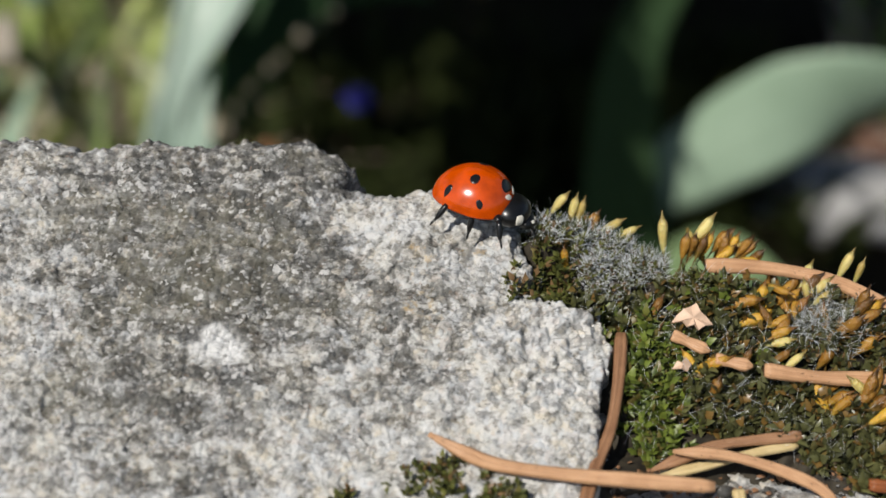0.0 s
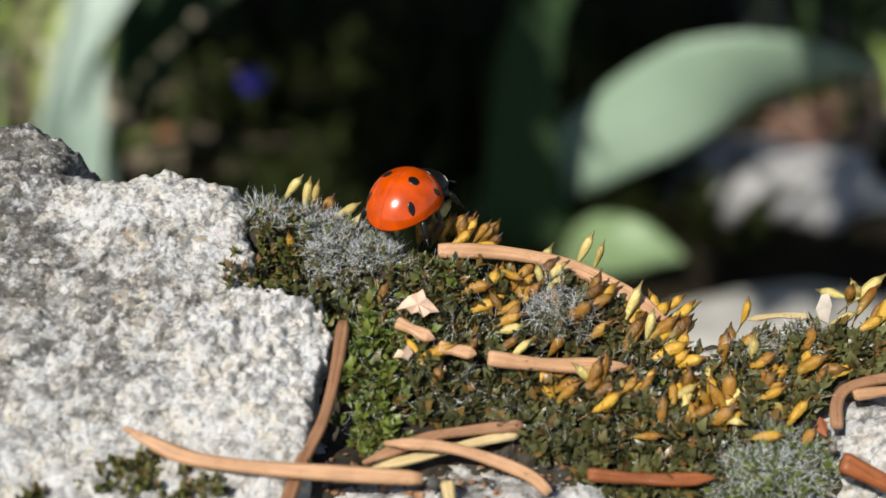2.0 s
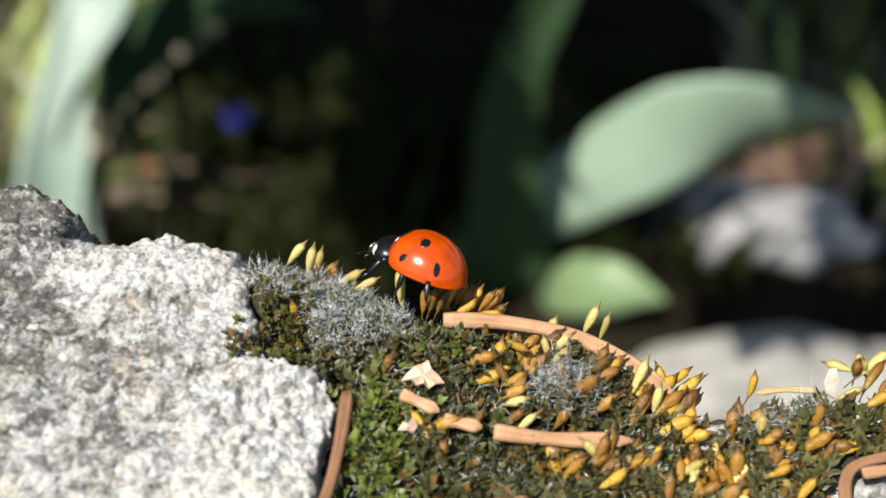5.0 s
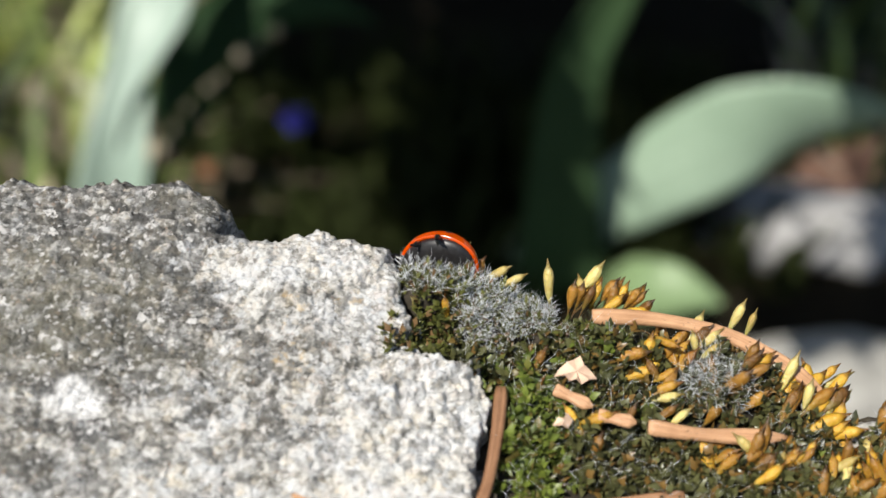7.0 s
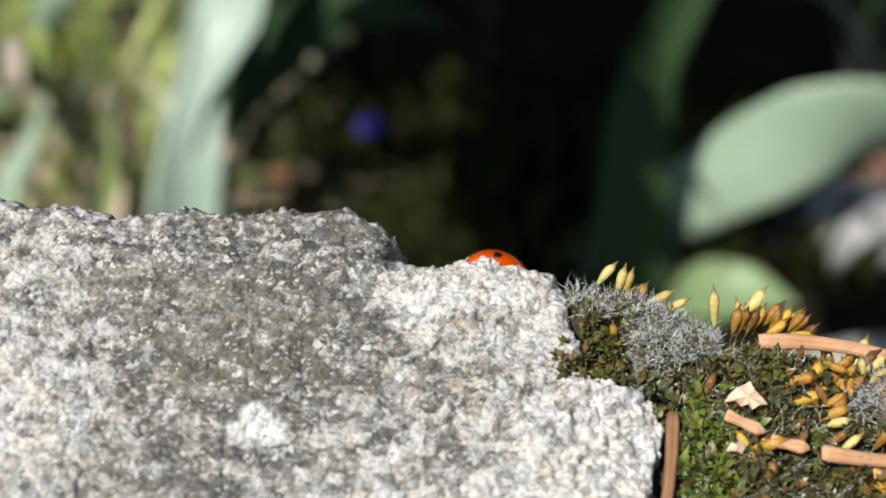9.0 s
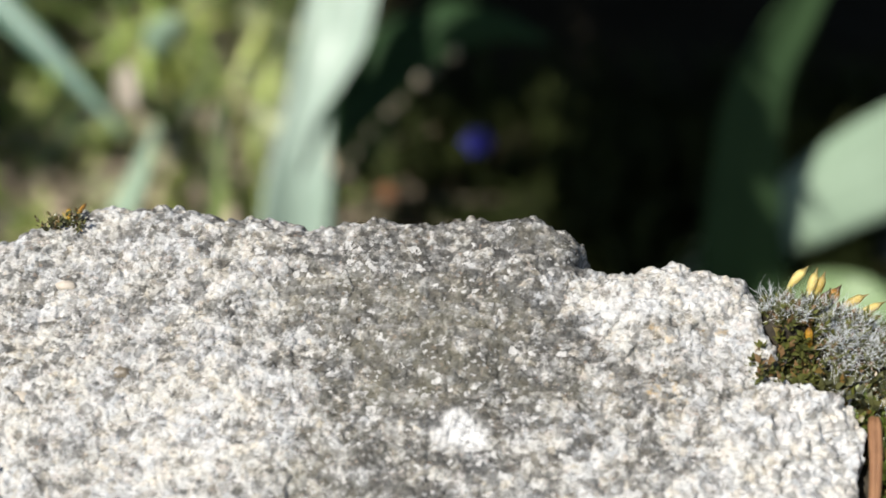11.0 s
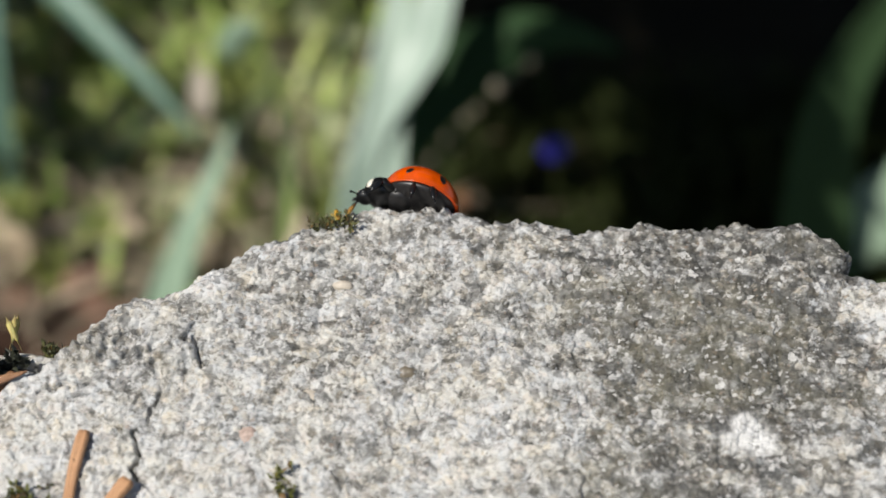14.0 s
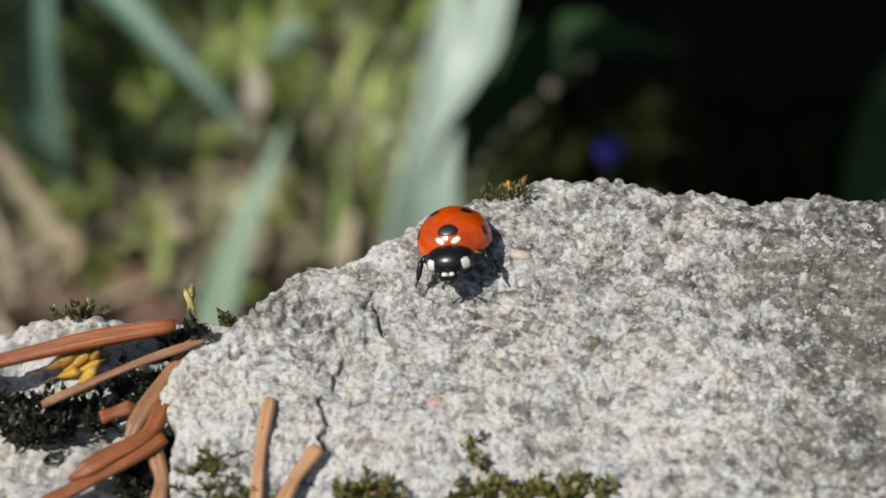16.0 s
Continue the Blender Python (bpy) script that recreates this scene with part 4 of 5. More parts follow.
def hair_cloud(base, way, length, thick, seed, bend=0.5):
    """Fine bent hairs with a three-sided section, in millimetres."""
    rnd = np.random.RandomState(seed)
    n = len(base)
    side = np.cross(way, rnd.normal(0, 1, (n, 3)))
    side /= np.linalg.norm(side, axis=1, keepdims=True)
    other = np.cross(way, side)
    ln = length * rnd.uniform(0.5, 1.3, (n, 1))
    a = base + way * ln * 0.5 + side * ln * 0.08
    tip = base + way * ln + side * ln * bend * rnd.uniform(0.1, 1.0, (n, 1))
    ring = lambda p, r: [p + (side * math.cos(q) + other * math.sin(q)) * r for q in (0, 2.09, 4.19)]
    co = np.stack([*ring(base, thick), *ring(a, thick * 0.8), tip], 1).reshape(-1, 3)
    i = np.arange(n)[:, None] * 7
    tris = np.concatenate([i + [0, 1, 4], i + [0, 4, 3], i + [1, 2, 5], i + [1, 5, 4], i + [2, 0, 3], i + [2, 3, 5], i + [3, 4, 6], i + [4, 5, 6], i + [5, 3, 6]], 1).reshape(-1, 3)
    return co, tris


def from_arrays(name, co, tris, material):
    me = bpy.data.meshes.new(name)
    me.vertices.add(len(co))
    me.vertices.foreach_set("co", (co * MM).astype(np.float32).ravel())
    me.loops.add(tris.size)
    me.loops.foreach_set("vertex_index", tris.astype(np.int32).ravel())
    me.polygons.add(len(tris))
    me.polygons.foreach_set("loop_start", np.arange(0, tris.size, 3, dtype=np.int32))
    me.update(calc_edges=True)
    me.materials.append(material)
    return me


def scatter(places, spacing, seed):
    """Points in ellipses (u, v, half u, half v), denser in the middle, none in the bare gaps."""
    rnd, got = np.random.RandomState(seed), []
    for a, b, ru, rv in places:
        n = int(math.pi * ru * rv / spacing**2)
        ang, rad = rnd.rand(n) * 2 * math.pi, np.sqrt(rnd.rand(n))
        rad = rad * (1 + 0.22 * np.sin(ang * 3 + a) + 0.15 * np.sin(ang * 7 + b))
        got.append(np.stack([a + ru * rad * np.cos(ang), b + rv * rad * np.sin(ang)], 1))
    return np.concatenate(got)


def cushion(name, places, spacing, leaf, material, label, top, seed, count=11, hairs=0, hair_length=1.6, lean=(0.0, 0.25, 1.0), wild=0.35, gaps=True):
    """One moss cushion: leafy shoots on top(u, v), with silver hair points where it has them."""
    p = scatter(places, spacing, seed)
    if gaps:
        p = p[bumps(p[:, 0], p[:, 1], GAPS) < 0.8]
    if leaf[1] > 0.24:
        p = p[value_noise(p[:, 0], p[:, 1], 1.3, 63) + 0.6 * value_noise(p[:, 0], p[:, 1], 0.7, 66) > -0.5]
    rnd = np.random.RandomState(seed + 1)
    h = top(p[:, 0], p[:, 1])
    base = np.c_[p, h - 1.4 + rnd.normal(0, 0.15, len(p))]
    way = np.array(lean) + rnd.normal(0, wild, (len(p), 3))
    way /= np.linalg.norm(way, axis=1, keepdims=True)
    co, tris = leaf_cloud(base, way, leaf[0], leaf[1], leaf[2], count, seed + 2)
    ob = new(name, from_arrays(name, co, tris, material))
    ob.matrix_world = SLOPE
    tagged(ob, label, "moss", group="moss cushions", kind="stuff")
    if hairs:
        pick = rnd.randint(0, len(p), hairs)
        hb = base[pick] + way[pick] * rnd.uniform(0.7, 1.7, (hairs, 1)) + rnd.normal(0, 0.16, (hairs, 3))
        hw = way[pick] + rnd.normal(0, 0.7, (hairs, 3))
        hw /= np.linalg.norm(hw, axis=1, keepdims=True)
        co, tris = hair_cloud(hb, hw, hair_length, 0.016, seed + 3, 0.9)
        part("hair_points", from_arrays("hair_points", co, tris, HAIR), ob, "silvery hair points")
    return ob


def build_moss():
    # litter under the cushions
    us, vs = np.arange(4.0, 66.0, 0.3), np.arange(-34.0, 4.0, 0.3)
    u, v = np.meshgrid(us, vs, indexing="ij")
    h = bed_top(u, v) - 1.15 + 0.3 * value_noise(u, v, 0.9, 64) + 0.2 * value_noise(u, v, 0.45, 65)
    h = np.where(inside(u, v, LEDGE_EDGE) > -0.2, h, -6.5)
    h = np.maximum(h, -6.5)
    bed = net("moss_litter", us, vs, u, v, h, {}, PEAT, True)
    tagged(bed, "dark crumbly moss litter filling the hollow", "moss", kind="stuff")
    crest = lambda u, v: bed_top(u, v) + 0.2
    on_stone = lambda u, v: under(u, v) + 1.0
    made = {}
    made["silver"] = cushion("hair_moss_cushion", [(13.4, -0.7, 3.8, 2.3), (11.0, 1.0, 2.6, 1.0), (8.0, 1.3, 2.2, 0.9), (16.4, -1.4, 2.0, 1.2)], 0.5, (0.75, 0.16, 0.75), MOSS_OLIVE, "silvery grey cushion of hair-pointed moss on the crest", crest, 101, 12, 3600, 0.95, (0.05, 0.4, 0.9))
    made["olive"] = cushion("moss_cushion", [(7.6, -3.4, 2.8, 1.4), (8.8, -1.2, 1.7, 2.6), (12.0, -3.4, 2.6, 1.0), (19.4, -2.6, 1.6, 1.2)], 0.5, (0.8, 0.22, 0.9), MOSS_OLIVE, "olive leafy moss beside the granite edge", lambda u, v: np.maximum(bed_top(u, v), under(u, v) + 0.6), 111, 11)
    made["green"] = cushion("moss_cushion", [(15.6, -11.5, 2.8, 5.2), (17.5, -6.8, 3.0, 2.2), (12.0, -6.3, 2.2, 0.9), (21.5, -3.4, 2.4, 1.0), (25, -8.2, 1.6, 0.8), (35.5, -12.0, 1.6, 0.8)], 0.6, (1.05, 0.3, 0.95), MOSS_GREEN, "fresh green leafy moss in the hollow", bed_top, 121, 13, 260, 1.8)
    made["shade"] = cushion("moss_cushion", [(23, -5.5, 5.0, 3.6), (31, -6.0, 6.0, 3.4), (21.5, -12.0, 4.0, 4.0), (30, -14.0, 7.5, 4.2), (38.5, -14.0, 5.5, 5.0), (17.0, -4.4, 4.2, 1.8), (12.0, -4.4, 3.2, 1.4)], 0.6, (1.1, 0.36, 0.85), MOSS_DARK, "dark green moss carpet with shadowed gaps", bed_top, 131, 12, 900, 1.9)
    made["silver_2"] = cushion("hair_moss_cushion", [(45.0, -18.6, 4.6, 2.2), (42.0, -19.5, 3.0, 1.6)], 0.5, (0.9, 0.23, 0.8), MOSS_GREEN, "grey-green hair-pointed moss cushion at the ledge's foot", bed_top, 141, 11, 2600, 1.1)
    made["east"] = cushion("moss_cushion", [(51.5, -10.2, 5.0, 2.4), (45.5, -12.5, 4.0, 3.0), (60, -10, 5, 3), (34, -19.5, 6.0, 2.0)], 0.6, (1.2, 0.38, 0.8), MOSS_DARK, "dark green moss carpet along the ledge rim", bed_top, 151, 12, 150)
    made["silver_3"] = cushion("hair_moss_cushion", [(29.3, -6.2, 2.4, 1.6)], 0.5, (0.8, 0.2, 0.8), MOSS_DARK, "small grey hair-pointed moss tuft", lambda u, v: bed_top(u, v) + 0.3, 161, 12, 900, 1.3)
    made["silver_rim"] = cushion("hair_moss_cushion", [(43.5, -10.0, 2.6, 0.9), (47.5, -9.4, 2.0, 0.8)], 0.5, (0.8, 0.2, 0.8), MOSS_DARK, "grey hair-pointed moss along the ledge rim", lambda u, v: bed_top(u, v) + 0.5, 231, 11, 500, 1.0)
    made["foot"] = cushion("moss_cushion", [(-1.0, -18.6, 3.4, 1.3), (-8.0, -20.8, 2.0, 0.8), (3.0, -19.8, 2.0, 1.2)], 0.5, (0.75, 0.22, 0.9), MOSS_OLIVE, "olive-green moss cushion on the granite", lambda u, v: under(u, v) + 0.6, 171, 11, 30, 0.9)
    made["foot_west"] = cushion("moss_cushion", [(-57.3, -15.6, 2.6, 0.9), (-48.5, -15.5, 3.8, 1.1), (-43.6, -15.2, 2.6, 1.0), (-50.0, -12.1, 0.9, 0.6)], 0.45, (0.7, 0.2, 0.9), MOSS_OLIVE, "low olive moss growing on the granite", on_stone, 181, 10)
    made["gap_west"] = cushion("moss_cushion", [(-68.8, -14.0, 1.8, 1.3), (-67.2, -15.8, 2.5, 1.2)], 0.45, (0.75, 0.17, 0.8), MOSS_OLIVE, "olive moss tuft at the stone's end", lambda u, v: np.maximum(ledge_base(u, v) + 3.0, under(u, v) + 0.7), 191, 11)
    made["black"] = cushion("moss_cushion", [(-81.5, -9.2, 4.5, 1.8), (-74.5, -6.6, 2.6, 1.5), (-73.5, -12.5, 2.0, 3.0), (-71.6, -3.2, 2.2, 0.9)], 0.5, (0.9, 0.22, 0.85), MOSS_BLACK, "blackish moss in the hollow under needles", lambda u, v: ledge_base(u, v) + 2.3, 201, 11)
    made["rim_west"] = cushion("moss_cushion", [(-80.3, -0.5, 1.7, 0.9), (-80.0, -0.2, 1.1, 0.6), (-68.8, -0.9, 1.2, 0.5)], 0.3, (0.65, 0.16, 0.9), MOSS_DARK, "small dry moss clump on the ledge rim", lambda u, v: ledge_base(u, v) + 1.4 + 1.1 * bumps(u, v, [(-80.2, -0.3, 1.3, 0.9, 1.0)]), 211, 10)
    made["crest"] = cushion("moss_cushion", [(-47.8, 9.4, 1.7, 0.4)], 0.26, (0.5, 0.14, 0.9), MOSS_DARK, "tiny yellow-brown moss tuft on the granite crest", lambda u, v: under(u, v) + 0.45, 221, 10)
    return made


def capsule_mesh(name, seed, material, fat):
    """A ripe spore capsule: short stalk, swollen urn and a beaked lid."""
    shape = Shape()
    rnd = random.Random(seed)
    bend = rnd.uniform(-0.25, 0.25)
    line = [(bend * k * k * 0.3, 0, k) for k in (-1.3, -0.9, -0.5, -0.1, 0.08, 0.22, 0.45, 0.8, 1.2, 1.55, 1.78, 1.92, 2.05, 2.25, 2.55)]
    radii = [0.05, 0.055, 0.06, 0.1, 0.17, 0.24, 0.31, 0.38, 0.43, 0.43, 0.38, 0.29, 0.19, 0.11, 0.03]
    tube(shape, np.array(line) * MM, np.array(radii) * MM * fat * 0.9, up=(0, 1, 0), sides=11)
    for k, v in enumerate(shape.verts):
        axis = Vector((bend * (v[2] / MM) ** 2 * 0.3 * MM, 0, v[2]))
        w = 1 + 0.26 * noise.noise(v * (1.3 / MM) + Vector((seed * 7.3, 0, 0))) + 0.09 * math.sin(6.28 * (k % 11) / 11 * 5 + seed)
        shape.verts[k] = axis + (v - axis) * w
    return shape.mesh(name, material)


STANDING = [
    ("shade", [(20.0, -0.6, 0.5, 2.0, "b"), (21.2, -0.4, 0.8, 1.8, "a"), (22.6, -0.5, 0.7, 1.7, "b"), (23.2, -0.4, 0.9, 1.6, "a"), (24.4, -0.6, 1.0, 1.3, "b"), (25.0, -1.2, 0.9, 1.2, "b")]),
    ("silver", [(9.2, 3.3, 1.3, 1.8, "p"), (10.6, 2.4, 0.5, 2.5, "p"), (11.2, 2.5, 0.5, 2.1, "p"), (12.3, 2.2, 0.6, 1.2, "b"), (13.7, 1.9, 1.2, 0.7, "p"), (14.6, 1.1, 1.5, 0.9, "p"), (17.7, -0.7, -0.3, 3.8, "p"), (9.5, -0.9, -0.3, 1, "a")]),
    ("silver", [(11.3, 1.9, 0.8, 0.9, "b")]),
    ("shade", [(19.4, -0.9, 0.3, 2.3, "b"), (20.4, 0.4, 1.6, 2.7, "p"), (20.6, -0.8, 0.7, 2, "b"), (22.3, 0.1, 1, 1.6, "b"), (22.1, -1.2, 1.5, 1.4, "a"), (23.9, -0.7, 1.2, 1.7, "b"), (23.7, -1.3, 1.9, 0.3, "a"), (25.4, -3.3, 1.6, -1, "a")]),
    ("shade", [(26.8, -5.1, 1.4, 1.5, "a")]),
    ("shade", [(22.9, -6.9, 2.2, 1.3, "a"), (24.4, -8.2, 2.3, 1.7, "a"), (25, -8.4, 1.8, 0.5, "p"), (31.8, -6.1, 1, 2.7, "b"), (31.4, -9.5, 2.1, 1.8, "a"), (19.9, -12.3, 0.5, 1.5, "b"), (29, -13.2, 1.4, 1.2, "a"), (25.9, -10.4, 1.3, 1.5, "p")]),
    ("shade", [(22.6, -10.3, 0.7, 1.7, "b"), (24.8, -10.1, 1.6, 1.4, "b"), (29.2, -9.9, 0.7, 1.4, "b"), (33.5, -13.3, 1, 1.2, "a"), (34.7, -13.4, 1.1, 1.5, "a"), (32, -13.3, 0.9, 1, "b"), (15.9, -7.5, 0.8, 0.8, "a"), (26.4, -4.7, 0.6, 1.1, "b")]),
    ("shade", [(31.9, -2.7, 1, 2.6, "p"), (33.1, -3.2, 0.6, 2.3, "p"), (31.5, -6.3, 1.1, 2.2, "b"), (34.5, -8.3, 1.3, 3.9, "p"), (31.5, -9.4, 2, 2, "a"), (36.1, -9.1, 0.3, 2.5, "p"), (38, -7.2, 1.5, 1.7, "a"), (36.4, -11, 2.7, 1.8, "a")]),
    ("shade", [(35.5, -13.1, 0.2, 1.8, "a"), (31.3, -14.8, 2.1, 1.5, "a"), (28.9, -14.2, 1.4, 2, "a"), (32.5, -13.3, 0.1, 1, "b"), (34, -13.1, 0.6, 1.3, "b")]),
    ("east", [(37.3, -14.3, 2.1, 1.6, "p"), (41.2, -13.9, -0.9, 1.5, "a"), (41.6, -11.1, 0, 2.7, "b"), (38.8, -15.3, 1.4, 1, "b"), (40.2, -16.1, 2.2, 1, "a"), (43.4, -10.5, -0.1, 1.8, "p"), (44.7, -7.3, 0.3, 1.3, "a"), (46.5, -10.9, 0.9, 2.2, "b")]),
    ("east", [(47.7, -10.4, 0.8, 2.3, "b"), (46.9, -12.3, 2.1, 2, "a"), (45.1, -12.7, 1, 1.6, "a"), (43.5, -14.1, 1.9, 1.1, "a"), (44.2, -13, 0.7, 1.3, "b"), (45.7, -16.2, 1.4, 2.3, "a"), (49.2, -12.6, 2.5, 1.3, "a")]),
    ("east", [(53.6, -6.3, 2.2, 2.3, "p"), (54, -8.3, 1.3, 2.5, "a"), (56, -6.7, 1.9, 2.6, "p"), (55.6, -9.5, 1.9, 2.5, "b"), (43.1, -16.9, 1.5, 0.5, "a"), (34.7, -16.9, 1.6, 0.3, "a"), (38, -17.3, 1.5, 0.1, "b"), (46.6, -17.5, 0.4, 1.4, "b")]),
    ("east", [(51.4, -7.9, 1.1, 0.8, "p")]),
]


def build_capsules(made):
    """Ripe capsules in clusters (cushion, u, v, half u, half v, count, pale share)."""
    ripe = [capsule_mesh("ripe_capsule", k, CAPSULE, f) for k, f in enumerate((1.0, 1.1, 0.85, 0.95, 0.8))]
    pale = [capsule_mesh("pale_capsule", k + 9, CAPSULE_PALE, f) for k, f in enumerate((0.85, 0.95, 0.75))]
    brown = [capsule_mesh("brown_capsule", k + 15, CAPSULE_BROWN, f) for k, f in enumerate((1.0, 0.85, 1.15))]
    rnd = random.Random(12)
    clusters = [("shade", 24.5, -6.4, 2.8, 2.0, 10, 0.1), ("shade", 22.6, -0.9, 2.0, 0.5, 5, 0.05), ("shade", 28.0, -4.6, 2.0, 0.8, 5, 0.3), ("shade", 32.0, -8.0, 3.0, 1.6, 10, 0.1), ("shade", 36.5, -9.6, 2.2, 2.2, 11, 0.2),
                ("shade", 31.0, -13.8, 3.0, 1.3, 7, 0.2), ("green", 20.0, -10.8, 0.9, 0.6, 2, 0.0), ("green", 16.5, -6.9, 0.8, 0.6, 1, 0.1), ("shade", 39.0, -13.8, 2.4, 1.8, 8, 0.25)]
    clusters += [("east", 43.0, -12.2, 3.0, 1.8, 12, 0.15), ("east", 46.8, -11.6, 1.8, 1.8, 7, 0.1), ("east", 41.5, -15.8, 2.4, 1.0, 6, 0.1), ("east", 38.0, -17.0, 2.6, 0.9, 4, 0.0), ("east", 54.6, -7.6, 2.6, 1.6, 8, 0.3), ("east", 58.5, -8.2, 2, 2, 8, 0.3)]
    clusters += [("black", -80.0, -6.4, 1.5, 0.6, 6, 0.0), ("black", -79.0, -8.6, 0.7, 0.4, 2, 0.0), ("rim_west", -71.6, -1.3, 0.4, 0.2, 3, 1.0), ("crest", -47.6, 9.7, 1.2, 0.2, 4, 0.2)]
    for key, u, v, ru, rv, count, share in clusters:
        for _ in range(count if u < 0 else 2 * count):
            a, b = u + rnd.uniform(-1, 1) * ru, v + rnd.uniform(-1, 1) * rv
            h = float(bed_top(np.array([a]), np.array([b]))[0]) if u > 0 else (-0.6 if key == "crest" else -1.2)
            way = Vector((rnd.gauss(0.45, 0.5), rnd.gauss(0.75, 0.4), rnd.gauss(0.25, 0.3)))
            if key == "black":
                way = Vector((rnd.gauss(0.8, 0.2), rnd.gauss(0.3, 0.2), 0.3))
            if key == "rim_west":
                way = Vector((rnd.gauss(0.3, 0.25), rnd.gauss(0.75, 0.2), rnd.gauss(0.6, 0.15)))
            size = rnd.choice((0.7, 0.85, 1.0, 1.1)) * rnd.uniform(0.93, 1.07) * (0.55 if key == "crest" else 1.08)
            mesh = rnd.choice(pale if rnd.random() < share else brown if rnd.random() < 0.45 else ripe)
            plant_capsule(made[key], mesh, slide(a, b, h - (0.0 if u < 0 else 0.15)), way, size, rnd)
    # the ones that stand out, by foot and lean along and up the slope
    kinds = {"p": pale, "a": ripe, "b": brown}
    for key, row in STANDING:
        for u, v, du, dv, kind in row:
            low = max(float(bed_top(np.array([u]), np.array([v]))[0]) + 0.15, -2.7)
            high = low + max(0.5, 0.55 * dv) + 0.4
            foot, tip = Vector(slide(u, v, low)), Vector(slide(u + du, v + dv, high))
            way = tip - foot
            size = min(1.35, max(0.95, way.length / 2.4))
            plant_capsule(made[key], rnd.choice(kinds[kind]), tip - way.normalized() * 2.5 * size, way, size, rnd)


def plant_capsule(cushion, mesh, foot, way, size, rnd):
    label = "pale yellow capsule" if "pale" in mesh.name else "dark brown capsule" if "brown" in mesh.name else "amber-brown capsule"
    ob = part("capsule", mesh, cushion, label)
    turn = way.to_track_quat("Z", "Y").to_matrix().to_4x4()
    ob.matrix_basis = Matrix.Translation(Vector(foot) * MM) @ turn @ Matrix.Scale(size, 4) @ pose(0, 0, 0, 0, 0, rnd.uniform(0, 360)) @ Matrix.Translation((0, 0, 0.1 * MM))


moss = build_moss()
build_capsules(moss)


# ---- crumbs on the stone and moss ----
def flake(name, points, thick, material, label, category):
    """A thin torn flake with an irregular rim; points (u, v, h) in millimetres."""
    shape = Shape()
    top = [Vector(slide(*p)) for p in points]
    mid = sum(top, Vector()) / len(top)
    n = len(top)
    shape.verts = [(p - mid) * MM for p in top] + [(p - mid - Vector((0, 0, thick))) * MM for p in top] + [Vector((0, 0, thick * 0.8)) * MM, Vector((0, 0, -thick * 0.6)) * MM]
    for k in range(n):
        j = (k + 1) % n
        shape.face((2 * n, k, j))
        shape.face((2 * n + 1, n + j, n + k))
        shape.face((k, n + k, n + j, j))
    ob = new(name, shape.mesh(name, material, False))
    ob.matrix_world = SLOPE @ Matrix.Translation(mid * MM)
    return tagged(ob, label, category)


def crumb(name, u, v, h, radii, material, label, category, seed):
    shape = Shape()
    ball(shape, (0, 0, 0), [r * MM for r in radii], 10, 14, None, 0.3, seed)
    ob = new(name, shape.mesh(name, material))
    ob.matrix_world = SLOPE @ Matrix.Translation(Vector(slide(u, v, h)) * MM)
    return tagged(ob, label, category)


def build_crumbs():
    flake("bract", [(17.3, -6.5, -0.6), (17.7, -5.9, -0.45), (18.3, -5.3, -0.2), (18.9, -5.1, -0.3), (19.3, -4.8, -0.1), (19.5, -5.5, 0.0), (20.0, -6.0, -0.3), (20.5, -6.7, -0.6), (19.8, -6.7, -0.2), (19.3, -7.1, -0.5), (18.9, -6.6, 0.0), (18.4, -6.8, -0.2), (18.0, -6.3, 0.1)], 0.18, CHIP, "torn pinkish-brown bract caught in moss", "bract")
    flake("bract", [(16.9, -10.3, -0.6), (17.3, -9.6, -0.3), (17.6, -9.7, -0.1), (18.0, -9.3, -0.3), (18.4, -9.9, -0.5), (18.0, -10.5, -0.4), (17.5, -10.2, 0.0)], 0.15, CHIP, "small pale flake caught in moss", "bract")
    flake("bract", [(49.6, -6.9, -1.0), (50.1, -5.7, -0.6), (50.7, -5.6, -0.6), (50.9, -6.6, -0.9), (50.6, -8.2, -1.6), (49.9, -7.8, -1.4)], 0.15, BUD_PALE, "whitish papery scale standing in moss", "bract")
    flake("bract", [(47.2, -16.4, 0.0), (47.7, -15.4, 0.2), (48.2, -15.9, 0.2), (48.0, -17.0, 0.0)], 0.2, NEEDLE_RED, "reddish-brown flake of bark", "bark flake")
    crumb("pebble", -52.8, -8.6, 0.05, (0.85, 0.75, 0.5), PINK_GRAIN, "small pinkish crystal set in the granite", "pebble", 3)
    crumb("pebble", -41.5, -3.5, -0.12, (0.8, 0.55, 0.5), PEBBLE, "small brown crystal set in the granite", "pebble", 5)
    crumb("pebble", -46.6, 3.8, -0.15, (0.75, 0.4, 0.35), BUD_PALE, "flat tan pebble set in the granite", "pebble", 7)
    crumb("pebble", -48.6, -5.4, 0.0, (0.7, 0.6, 0.4), BUD_PALE, "pale tan crystal set in the granite", "pebble", 9)
    crumb("pebble", 19.3, -19.6, 0.3, (0.6, 0.5, 0.42), LEDGE, "white mineral grain beside the needle", "pebble", 13)
    crumb("pebble", 48.2, -17.8, 0.2, (0.35, 0.35, 0.35), PEBBLE, "dark round seed beside the cone scale", "seed", 17)


